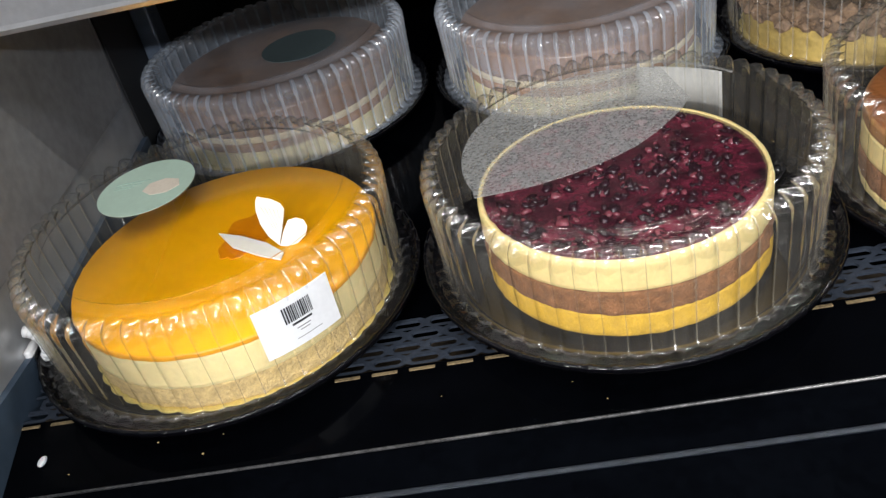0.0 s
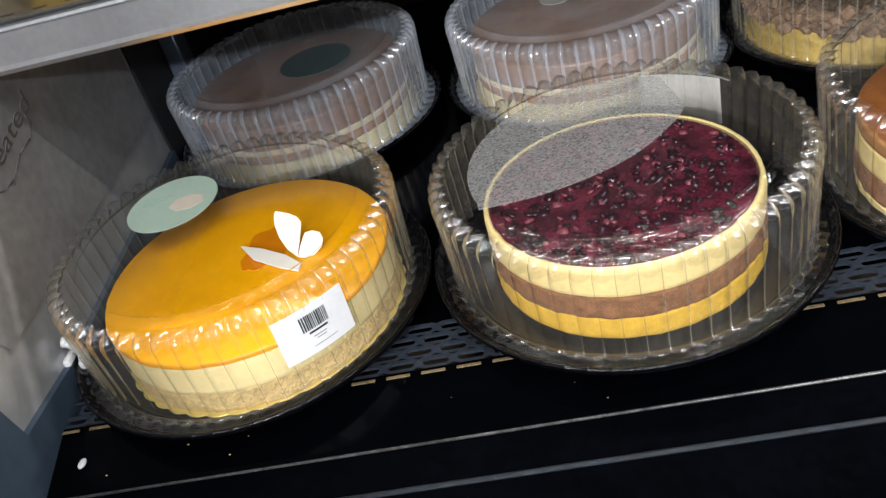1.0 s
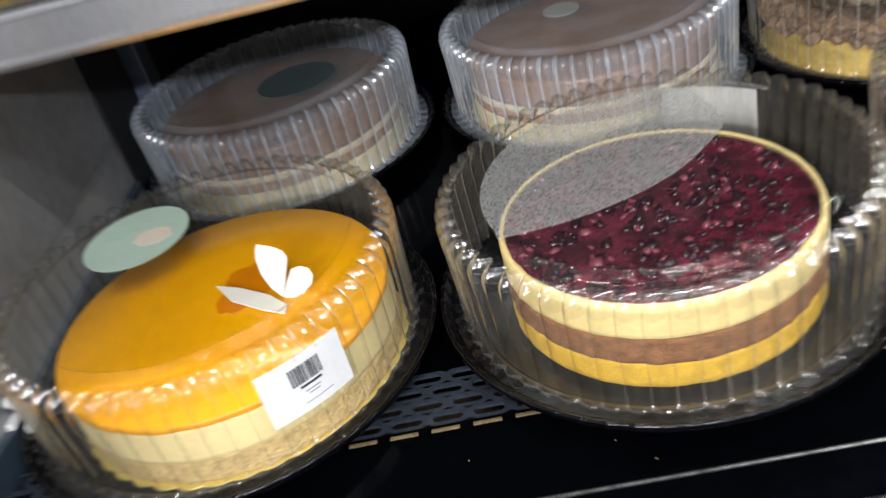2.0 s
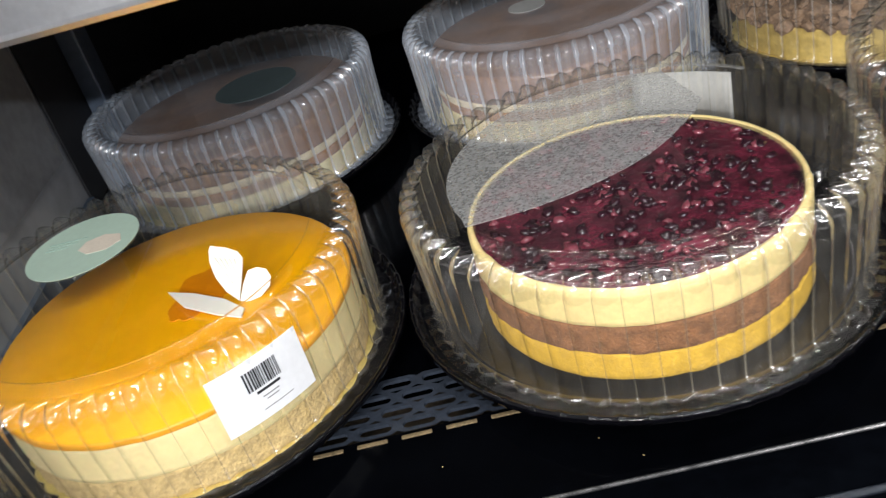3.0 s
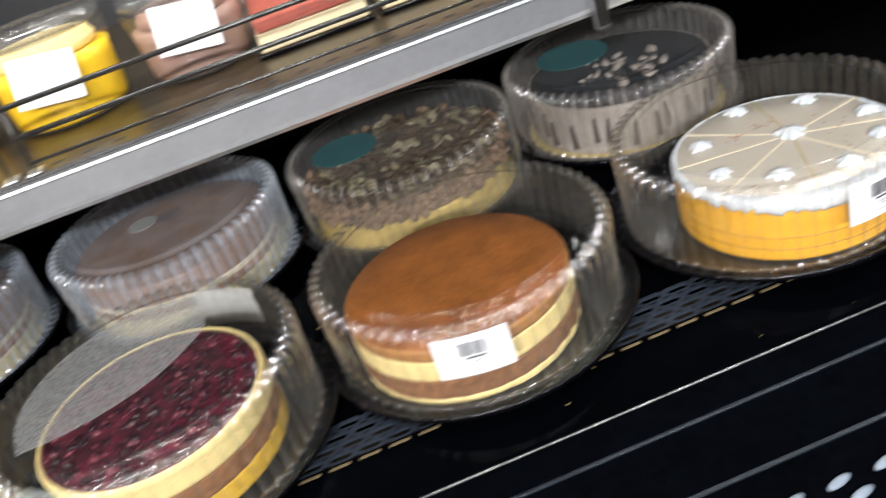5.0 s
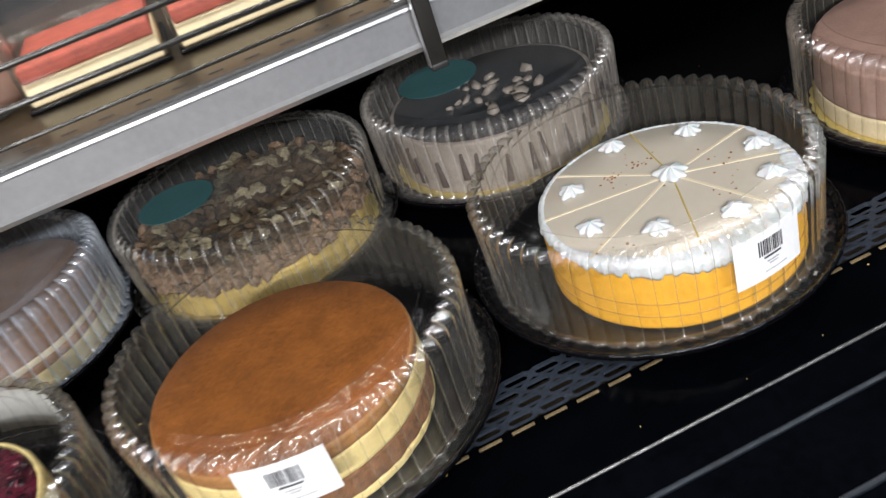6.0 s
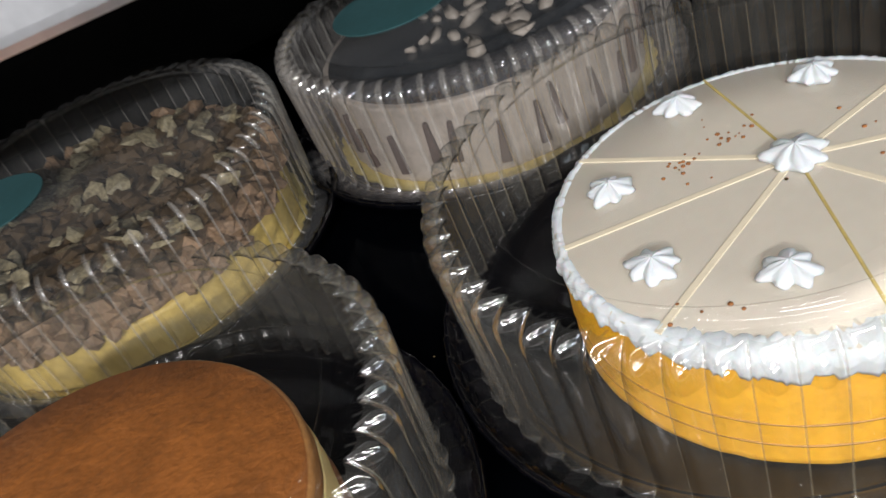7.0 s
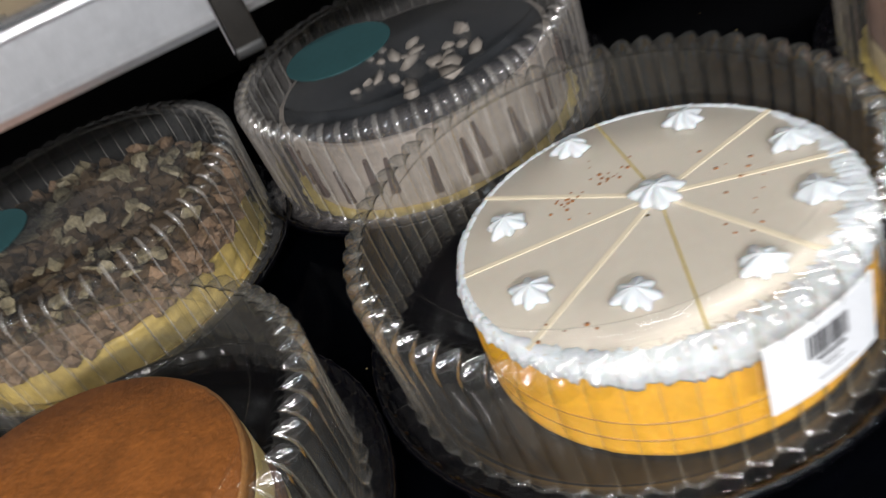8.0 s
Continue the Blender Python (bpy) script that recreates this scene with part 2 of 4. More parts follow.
def revolve(profile, seg, wobble=None, close_start=False, close_end=False):
    """Rings of (r, z) turned round z; wobble(i, angle, r, z) may move each vertex."""
    bm = bmesh.new()
    rings = []
    for i, (r, z) in enumerate(profile):
        ring = []
        for k in range(seg):
            a = 2 * math.pi * k / seg
            rr, zz = wobble(i, a, r, z) if wobble else (r, z)
            ring.append(bm.verts.new((rr * math.cos(a), rr * math.sin(a), zz)))
        rings.append(ring)
    for p, q in zip(rings, rings[1:]):
        for k in range(seg):
            j = (k + 1) % seg
            bm.faces.new((p[k], p[j], q[j], q[k]))
    if close_start:
        bm.faces.new(rings[0][::-1])
    if close_end:
        bm.faces.new(rings[-1])
    return bm


def box(bm, x0, x1, y0, y1, z0, z1, bevel=0.0):
    r = bmesh.ops.create_cube(bm, size=1, matrix=Matrix.Translation(((x0 + x1) / 2, (y0 + y1) / 2, (z0 + z1) / 2)) @
                              Matrix.Diagonal((x1 - x0, y1 - y0, z1 - z0, 1)))
    if bevel:
        es = {e for v in r["verts"] for e in v.link_edges}
        bmesh.ops.bevel(bm, geom=list(es), offset=bevel, segments=2, affect="EDGES", profile=0.6)
    return bm


def solid(x0, x1, y0, y1, z0, z1, bevel=0.0):
    return box(bmesh.new(), x0, x1, y0, y1, z0, z1, bevel)


def extrude_x(outline, x0, x1):
    """A closed outline in (y, z), run along x."""
    bm = bmesh.new()
    a = [bm.verts.new((x0, y, z)) for y, z in outline]
    b = [bm.verts.new((x1, y, z)) for y, z in outline]
    n = len(outline)
    for k in range(n):
        bm.faces.new((a[k], a[(k + 1) % n], b[(k + 1) % n], b[k]))
    bm.faces.new(a[::-1])
    bm.faces.new(b)
    bmesh.ops.recalc_face_normals(bm, faces=bm.faces)
    return bm


def rod(bm, p, q, r, seg=10):
    p, q = Vector(p), Vector(q)
    m = Matrix.Translation((p + q) / 2) @ (q - p).to_track_quat("Z", "Y").to_matrix().to_4x4()
    bmesh.ops.create_cone(bm, cap_ends=True, segments=seg, radius1=r, radius2=r, depth=(q - p).length, matrix=m)


def disc(cx, cy, z, r, th=0.0004, seg=48, sx=1.0):
    bm = bmesh.new()
    bmesh.ops.create_cone(bm, cap_ends=True, segments=seg, radius1=r, radius2=r, depth=th,
                          matrix=Matrix.Translation((cx, cy, z)) @ Matrix.Diagonal((sx, 1, 1, 1)))
    return bm


def curved_patch(r, a0, a1, z0, z1, taper=0.0, n=10, th=0.0004):
    """A sheet bent round z between two angles (degrees), with a thin edge."""
    bm = bmesh.new()
    cols = []
    for rr in (r, r + th):
        col = []
        for k in range(n + 1):
            a = radians(a0 + (a1 - a0) * k / n)
            col.append([bm.verts.new((math.cos(a) * (rr - taper * (z - z0)), math.sin(a) * (rr - taper * (z - z0)), z)) for z in (z0, z1)])
        cols.append(col)
    for s, col in enumerate(cols):
        for k in range(n):
            f = (col[k][0], col[k + 1][0], col[k + 1][1], col[k][1])
            bm.faces.new(f if s else f[::-1])
    for e in (0, n):
        bm.faces.new((cols[0][e][0], cols[1][e][0], cols[1][e][1], cols[0][e][1]))
    for j in (0, 1):
        for k in range(n):
            bm.faces.new((cols[0][k][j], cols[0][k + 1][j], cols[1][k + 1][j], cols[1][k][j]))
    bmesh.ops.recalc_face_normals(bm, faces=bm.faces)
    return bm


# ---------------------------------------------------------------- the case
X0, X1 = -0.455, 1.75
DECK_Y0, DECK_Y1 = -0.1530, 0.66
GRILLE_Y0, GRILLE_Y1 = -0.0968, -0.0479

deck = part("deck", solid(X0, X1, GRILLE_Y1, DECK_Y1, -0.02, 0.0, 0.001), M_DECK, smooth=False)
tagged(deck, "glossy black enamelled deck of the refrigerated case", "deck", kind="structure")
front_strip = part("deck_front", extrude_x([(DECK_Y0, -0.03), (GRILLE_Y0, -0.03), (GRILLE_Y0, 0.0), (DECK_Y0 + 0.004, -0.0135), (DECK_Y0, -0.0150)], X0, X1), M_DECK, smooth=False)
tagged(front_strip, "black enamelled strip in front of the air grille", "deck", kind="structure")
lip = bmesh.new()
rod(lip, (X0, DECK_Y0, -0.0155), (X1, DECK_Y0, -0.0155), 0.0011, 8)
tagged(part("deck_lip", lip, M_DECK_EDGE), "worn bright metal edge along the black deck", "trim", kind="structure")
# stepped black front below the lip
tagged(part("front_panel", extrude_x([(-0.50, -0.10), (DECK_Y0 + 0.001, -0.10), (DECK_Y0 + 0.001, -0.0165), (-0.50, -0.026)], X0, X1), M_PANEL, smooth=False),
       "black front panel with raised ribs below the deck edge", "panel", kind="structure")
for y, z in ((-0.1888, -0.0172), (-0.2509, -0.0190)):
    part("rib", solid(X0, X1, y - 0.0022, y + 0.0022, z - 0.002, z + 0.0008, 0.0004), M_RIB, bpy.data.objects["front_panel"], "dull blue-grey raised rib")
for k in range(41):
    for r in range(2):
        bm = bmesh.new()
        cx, cy = 0.2780 + 0.0355 * k + 0.006 * r, -0.285 - 0.0150 * r
        bmesh.ops.create_uvsphere(bm, u_segments=12, v_segments=6, radius=0.5, matrix=Matrix.Translation((cx, cy, -0.0196)) @ Euler((0, 0, 0.25)).to_matrix().to_4x4() @ Matrix.Diagonal((0.021, 0.0078, 0.0046, 1)))
        part("vent_louvre", bm, M_LOUVRE, bpy.data.objects["front_panel"])

# air grille: a plate with rounded slots cut through it
grille = thing("air_grille", 0, 0, 0, "dark blue-grey perforated air grille let into the black deck", "grille")
bm = bmesh.new()
CW, ROWS = 0.0262, 4
ch = (GRILLE_Y1 - GRILLE_Y0) / ROWS
for r in range(ROWS):
    cy = GRILLE_Y0 + ch * (r + 0.5)
    nx = int((X1 - X0) / CW)
    for k in range(nx):
        cx = X0 + CW * (k + 0.5 + (0.5 if r % 2 else 0.0))
        hw, hh, e = 0.0098, 0.0034, CW / 2
        inner, outer = [], []
        for q in range(16):
            a = 2 * math.pi * (q + 0.5) / 16
            c, s = math.cos(a), math.sin(a)
            inner.append((cx + (hw - hh) * (1 if c > 0 else -1) + hh * c, cy + hh * s))
            m_ = max(abs(c), abs(s))
            outer.append((cx + e * c / m_, cy + ch / 2 * s / m_))
        vo = [bm.verts.new((x, y, 0.0006)) for x, y in outer]
        vi = [bm.verts.new((x, y, 0.0006)) for x, y in inner]
        vd = [bm.verts.new((x, y, -0.0016)) for x, y in inner]
        for q in range(16):
            j = (q + 1) % 16
            bm.faces.new((vo[q], vo[j], vi[j], vi[q]))
            bm.faces.new((vi[q], vi[j], vd[j], vd[q]))
bmesh.ops.remove_doubles(bm, verts=bm.verts, dist=2e-5)
part("plate", bm, M_GRILLE, grille, smooth=False)
part("duct", solid(X0, X1, GRILLE_Y0, GRILLE_Y1, -0.03, -0.018), M_PIT, grille, "dusty brown duct under the slots", smooth=False)
for k in range(int((X1 - X0) / CW)):
    part("front_tab", solid(X0 + CW * k + 0.002, X0 + CW * k + 0.020, GRILLE_Y0 - 0.0042, GRILLE_Y0 - 0.0016, -0.0028, -0.0003, 0.0004), M_TAB, grille, "tan metal tab", smooth=False)

# shell of the case
tagged(part("wall_back", solid(X0 - 0.02, X1, DECK_Y1, DECK_Y1 + 0.02, -0.2, 1.2), M_DARK, smooth=False), "black inner back wall of the case", "wall", kind="structure")
tagged(part("wall_left", solid(X0 - 0.02, X0, -0.55, DECK_Y1, -0.2, 1.2), M_WALL, smooth=False), "satin grey end panel of the case", "wall", kind="structure")
tagged(part("wall_right", solid(X1, X1 + 0.02, -0.55, DECK_Y1, -0.2, 1.2), M_DARK, smooth=False), "dark end panel of the case", "wall", kind="structure")
# unseen canopy and shop shell, added to enclose the light and tone reflections
tagged(part("ceiling", solid(X0 - 0.02, X1 + 0.02, -0.22, DECK_Y1 + 0.02, 1.2, 1.22), M_CANOPY, smooth=False), "unseen white canopy added over the case", "ceiling", kind="structure")
tagged(part("floor", solid(-4, 5, -7.5, DECK_Y1, -1.02, -1.0), M_SHOP, smooth=False), "unseen dull grey shop floor", "floor", kind="structure")
tagged(part("wall_shop", solid(-4, 5, -7.6, -7.5, -1.0, 2.8), M_SHOP, smooth=False), "unseen shop wall across the aisle, dim for reflections", "wall", kind="structure")
tagged(part("wall_shop_left", solid(-4.1, -4.0, -7.5, DECK_Y1, -1.0, 2.8), M_SHOP, smooth=False), "unseen shop side wall, dim for reflections", "wall", kind="structure")
tagged(part("wall_shop_right", solid(5, 5.1, -7.5, DECK_Y1, -1.0, 2.8), M_SHOP, smooth=False), "unseen shop side wall, dim for reflections", "wall", kind="structure")
tagged(part("ceiling_shop", solid(-4, 5, -7.5, -0.22, 2.8, 2.9), M_SHOP, smooth=False), "unseen shop ceiling, dim for reflections", "ceiling", kind="structure")

# upper shelf: sheet, aluminium price rail, gasket, wires and clips
RAIL_Y, RAIL_Z0, RAIL_Z1 = 0.0378, 0.2340, 0.2665
SHELF_Z = 0.2645
shelf = thing("upper_shelf", 0, 0, 0, "dark brown upper shelf with a brushed aluminium front rail", "shelf")
part("sheet", solid(X0 + 0.002, X1 - 0.002, RAIL_Y + 0.010, 0.58, SHELF_Z - 0.012, SHELF_Z, 0.001), M_SHELF, shelf, smooth=False)
part("price_rail", extrude_x([(RAIL_Y, RAIL_Z0), (RAIL_Y - 0.0015, RAIL_Z0 + 0.0035), (RAIL_Y + 0.0015, RAIL_Z0 + 0.006), (RAIL_Y + 0.0035, RAIL_Z1 - 0.004), (RAIL_Y + 0.001, RAIL_Z1 - 0.002),
     (RAIL_Y + 0.002, RAIL_Z1), (RAIL_Y + 0.009, RAIL_Z1), (RAIL_Y + 0.009, RAIL_Z0)], X0 + 0.002, X1 - 0.002), M_ALU, shelf, "brushed aluminium price rail", smooth=False)
slot = solid(-0.0055, 0.0055, -0.0011, 0.0011, 0.0, 0.0004)
slot_me = part("slot", slot, M_GASKET, shelf, "short dark slot in the sheet", smooth=False)
slot_me.matrix_basis = pose(X0 + 0.03, RAIL_Y + 0.042, SHELF_Z + 0.0001)
for k in range(1, 62):
    shared("slot", slot_me.data, shelf, pose(X0 + 0.03 + 0.027 * k, RAIL_Y + 0.042, SHELF_Z + 0.0001))
part("gasket", solid(X0 + 0.003, X1 - 0.003, RAIL_Y + 0.0092, RAIL_Y + 0.016, SHELF_Z + 0.0003, SHELF_Z + 0.0045, 0.001), M_GASKET, shelf, smooth=False)

for x0, x1, zs in ((X0 + 0.004, -0.026, (0.0595, 0.0345)), (-0.008, 0.470, (0.0595, 0.0345, 0.012)), (0.480, 1.25, (0.0595, 0.0345, 0.012))):
    guard = thing("wire_guard", 0, 0, SHELF_Z, "black wire guard rail along the shelf front", "guard rail", "guard rails")
    for z in zs:
        bm = bmesh.new()
        rod(bm, (x0, 0.061, z), (x1, 0.061, z), 0.0023 if z > 0.02 else 0.0015)
        part("wire", bm, M_WIRE, guard)
    for x in (x0 + 0.001, x1 - 0.001):
        bm = bmesh.new()
        rod(bm, (x, 0.063, 0.0), (x, 0.063, 0.061), 0.0016)
        part("upright", bm, M_WIRE, guard)
        part("foot", solid(x - 0.006, x + 0.006, 0.055, 0.071, 0.0, 0.005, 0.001), M_ALU, guard, "small clear-grey foot")
bracket = thing("shelf_bracket", 0.4745, RAIL_Y, RAIL_Z0, "glossy black shelf bracket over the front rail", "bracket")
part("strap", solid(-0.0062, 0.0062, -0.010, -0.004, -0.012, 0.120, 0.0015), M_WIRE, bracket)
part("edge", solid(-0.0072, -0.0064, -0.0105, -0.0035, -0.010, 0.120, 0.0002), M_ALU, bracket, "bright metal edge")
part("tip", solid(-0.0066, 0.0066, -0.0108, -0.0032, -0.0135, -0.0085, 0.0015), M_GASKET, bracket, "dark tip")

# ---------------------------------------------------------------- cake containers
NF, LSEG = 60, 20
LID = [(0.1440, 0.0152), (0.1434, 0.0158), (0.1376, 0.0160), (0.1354, 0.0180), (0.1356, 0.030), (0.1361, 0.045), (0.1367, 0.060), (0.1372, 0.075), (0.1374, 0.083),
       (0.1368, 0.0885), (0.1345, 0.0925), (0.1310, 0.0948), (0.1270, 0.0950), (0.1235, 0.0938), (0.1200, 0.0924), (0.1168, 0.0926), (0.1150, 0.0954), (0.1132, 0.0968), (0.1112, 0.0960),
       (0.1095, 0.0938), (0.0700, 0.0934), (0.0300, 0.0933), (0.0010, 0.0933)]
FLUTE = [0.0004, 0.0004, 0.0010, 0.0019, 0.0021, 0.0021, 0.0021, 0.0022, 0.0028, 0.0040, 0.0047, 0.0044, 0.0022, 0.0004, 0.0] + [0.0] * 8
TRAY = [(0.128, 0.0003), (0.1330, 0.0020), (0.1400, 0.0090), (0.1450, 0.0135), (0.1512, 0.0155), (0.1520, 0.0185), (0.1508, 0.0212), (0.1486, 0.0200), (0.1474, 0.0150), (0.1440, 0.0136), (0.1405, 0.0142),
        (0.1360, 0.0152), (0.1310, 0.0145), (0.1270, 0.0085), (0.1230, 0.0060), (0.060, 0.0060), (0.001, 0.0060)]


def scallop(i, a):
    """Round flutes on the wall that meet in sharp creases at the shoulder."""
    sharp = min(1.0, max(0.7, (i - 6) / 3))
    return sharp * (abs(math.cos(NF * a / 2)) ** 0.8 - 0.62) + (1 - sharp) * 0.5 * math.cos(NF * a)


def lid_wobble(i, a, r, z):
    f = scallop(i, a)
    return r + FLUTE[i] * f * 2.0, z + (FLUTE[i] * f * 0.45 if 9 <= i <= 13 else 0.0)


def tray_wobble(i, a, r, z):
    f = max(0.0, math.cos(NF * a)) ** 3
    return r + (0.0006 * f if 4 <= i <= 6 else 0), z + (0.0016 * f if 7 <= i <= 10 else 0)


def lid_mesh():
    bm = revolve(LID, NF * LSEG, lid_wobble)
    bmesh.ops.recalc_face_normals(bm, faces=bm.faces)
    return bm


_b = revolve(TRAY, NF * 8, tray_wobble, close_start=True)
_b.normal_update()
TRAY_ME = bpy.data.meshes.new("tray")
for _f in _b.faces:
    _f.smooth = True
_b.to_mesh(TRAY_ME)
_b.free()
TRAY_ME.materials.append(M_TRAY)
LID_MES = {}


def container(x, y, label, plastic, turn=0.0):
    c = thing("cake_container", x, y, 0, label, "cake container", "cake containers on the deck", turn)
    shared("tray", TRAY_ME, c, Matrix(), "glossy black fluted plastic tray")
    if plastic.name not in LID_MES:
        bm = lid_mesh()
        me = bpy.data.meshes.new("lid")
        for f in bm.faces:
            f.smooth = f.calc_center_median().xy.length > 0.108
        bm.to_mesh(me)
        bm.free()
        me.materials.append(plastic)
        if plastic is M_LID:
            for m in (M_LID_WALL, M_LID_SHOULDER, M_LID_REFRACTION):
                me.materials.append(m)
            for f in me.polygons:
                seg = f.index % (NF * LSEG) % LSEG
                crease = seg == LSEG // 2
                f.material_index = 0 if f.center.xy.length < 0.1262 or f.center.z < 0.0165 else 3 if crease else 2 if f.center.z > 0.0835 else 1
        else:
            me.materials.append(M_FOGGED_TOP if plastic is M_FOGGED else M_MISTED)
            me.materials.append(M_FOGGED_STREAK if plastic is M_FOGGED else M_STEAMED_STREAK)
            for f in me.polygons:
                off = abs(f.index % (NF * LSEG) % LSEG - LSEG // 2 + 0.5)
                wide = (2 if plastic is not M_MISTED else 1) * (1.6 if f.center.z > 0.083 else 1.0)
                f.material_index = 1 if f.center.xy.length < 0.1195 else 2 if off < wide and f.center.z > 0.0165 else 0
        LID_MES[plastic.name] = me
    shared("lid", LID_MES[plastic.name], c, Matrix(), "fluted clear plastic dome lid").visible_shadow = False
    return c


def price_label(c, a0, a1, z0, z1, bars=True):
    """A white price label on the side of the lid, with a barcode and lines of print."""
    lb = part("price_label", curved_patch(0.1391, a0, a1, z0, z1, 0.0), M_PAPER, c, "white price label with a black barcode", smooth=False)
    if not bars:
        return
    rnd = random.Random(5)
    w, h = a1 - a0, z1 - z0
    a = a0 + 0.33 * w
    while a < a0 + 0.70 * w:
        t_ = rnd.choice((0.007, 0.012, 0.018)) * w
        part("barcode_bar", curved_patch(0.13975, a, a + t_, z0 + 0.52 * h, z0 + 0.84 * h, 0.0, 1, 0.0002), M_INK, lb, smooth=False)
        a += t_ + rnd.choice((0.010, 0.016)) * w
    for f0, f1, g0, g1 in ((0.40, 0.66, 0.435, 0.475), (0.44, 0.62, 0.345, 0.362), (0.47, 0.60, 0.285, 0.300), (0.40, 0.74, 0.150, 0.160)):
        part("print_line", curved_patch(0.13975, a0 + f0 * w, a0 + f1 * w, z0 + g0 * h, z0 + g1 * h, 0.0, 2, 0.0002), M_INK if g0 > 0.4 else M_GREYINK, lb, smooth=False)


def round_sticker(c, x, y, r, material, label, sx=1.0):
    st = part("round_sticker", disc(x, y, 0.0939, r, 0.0005, 48, sx), material, c, label, smooth=False)
    return st


CA, CB, CC, CD = (-0.306, 0.0050), (0.0, -0.0010), (0.2939, 0.0163), (0.5991, 0.0174)
CE, CF, CG, CH = (-0.3015, 0.3264), (0.0102, 0.3213), (0.3005, 0.3030), (0.5840, 0.3040)

c_a = container(*CA, "clear dome container with a mint sticker holding a mango cake", M_LID)
price_label(c_a, -64.5, -41.5, 0.044, 0.083)
st = round_sticker(c_a, -0.0525, 0.0455, 0.041, M_MINT, "pale mint round sticker", 0.95)
part("print_motif", disc(-0.0385, 0.0415, 0.0944, 0.012, 0.0003, 7, 1.3), M_PEACH, st, smooth=False)
for k in range(3):
    part("print_line", solid(-0.080, -0.052 - 0.006 * k, 0.056 - 0.004 * k, 0.0566 - 0.004 * k, 0.0942, 0.0945), M_MINTPRINT, st, smooth=False)
c_b = container(*CB, "clear dome container with dew inside holding a blueberry cake", M_LID)
# white paper coloured grey, which puts its dim far side into the colour
part("back_label", curved_patch(0.1391, 45, 74, 0.036, 0.078, 0.0), M_DULLWHITE, c_b, "white label seen from behind, dimmed in its colour")
c_c = container(*CC, "clear dome container holding a caramel layer cake", M_LID)
price_label(c_c, -115, -89.5, 0.050, 0.089)
c_d = container(*CD, "clear dome container holding a sliced orange cream cake", M_LID)
price_label(c_d, -94, -70, 0.045, 0.084)
c_e = container(*CE, "fogged dome container with a teal sticker holding a chocolate cake", M_FOGGED, 3)
round_sticker(c_e, 0.033, -0.037, 0.038, M_DULLTEAL, "dull teal round sticker under the fogged lid")
c_f = container(*CF, "fogged dome container holding a layered chocolate cake", M_FOGGED, 2)
# no sticker here: a disc painting a smeared reflection on the lid
round_sticker(c_f, -0.022, -0.010, 0.017, M_DULLWHITE, "dull white disc painting a blurred reflection on the lid")
c_g = container(*CG, "lightly misted dome container holding a nut topped cake", M_MISTED, 5)
round_sticker(c_g, -0.064, 0.005, 0.040, M_TEAL, "dull teal round sticker")
c_h = container(*CH, "misted dome container with a teal sticker holding a white cake", M_STEAMED, 1)
round_sticker(c_h, -0.045, 0.022, 0.044, M_TEAL, "dull teal round sticker")
c_i = container(0.936, 0.037, "misted dome container holding a brown and cream cake", M_LID, 4)

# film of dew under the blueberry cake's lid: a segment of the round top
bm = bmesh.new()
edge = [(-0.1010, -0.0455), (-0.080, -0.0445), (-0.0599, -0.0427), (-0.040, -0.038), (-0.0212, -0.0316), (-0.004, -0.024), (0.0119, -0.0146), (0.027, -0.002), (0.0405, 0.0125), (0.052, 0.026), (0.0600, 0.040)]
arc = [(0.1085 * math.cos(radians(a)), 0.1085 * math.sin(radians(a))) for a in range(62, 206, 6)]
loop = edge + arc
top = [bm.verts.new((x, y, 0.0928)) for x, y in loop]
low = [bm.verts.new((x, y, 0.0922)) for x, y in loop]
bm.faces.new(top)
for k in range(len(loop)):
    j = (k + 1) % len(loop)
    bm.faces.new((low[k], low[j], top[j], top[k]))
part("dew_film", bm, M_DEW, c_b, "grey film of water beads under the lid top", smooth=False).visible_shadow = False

# ---------------------------------------------------------------- cakes
Z0 = 0.0066


def layer(r, z0, z1, rough=0.0006, seg=120, top_bevel=0.0015, seed=0, drip=None):
    """A round cake layer with slightly uneven sides."""
    prof = [(r * 0.5, z0), (r - 0.001, z0), (r, z0 + 0.0008)]
    n = max(2, int((z1 - z0) / 0.004))
    prof += [(r, z0 + (z1 - z0) * (k + 1) / (n + 1)) for k in range(n)]
    prof += [(r, z1 - top_bevel), (r - top_bevel * 0.35, z1 - top_bevel * 0.35), (r - top_bevel, z1), (r * 0.6, z1), (0.001, z1)]

    def wob(i, a, rr, z):
        if 0 < i < len(prof) - 2:
            v = noise.noise(Vector((math.cos(a) * 9, math.sin(a) * 9, z * 160 + seed * 7)))
            w = noise.noise(Vector((math.cos(a) * 40, math.sin(a) * 40, z * 420 + seed * 3)))
            rr += rough * (v + 0.7 * w)
        return rr, z
    return revolve(prof, seg, wob, close_start=True)


def board(cake, r, lobes=40):
    bm = revolve([(r * 0.5, 0.0), (r - 0.001, 0.0), (r, 0.0006), (r, 0.0014), (r - 0.001, 0.002), (0.001, 0.002)], lobes * 6,
                 lambda i, a, rr, z: (rr + (0.0022 * abs(math.cos(lobes * a / 2)) if i > 0 and i < 5 else 0), z), close_start=True)
    part("cake_board", bm, M_GOLD, cake, "scalloped gold cake board")


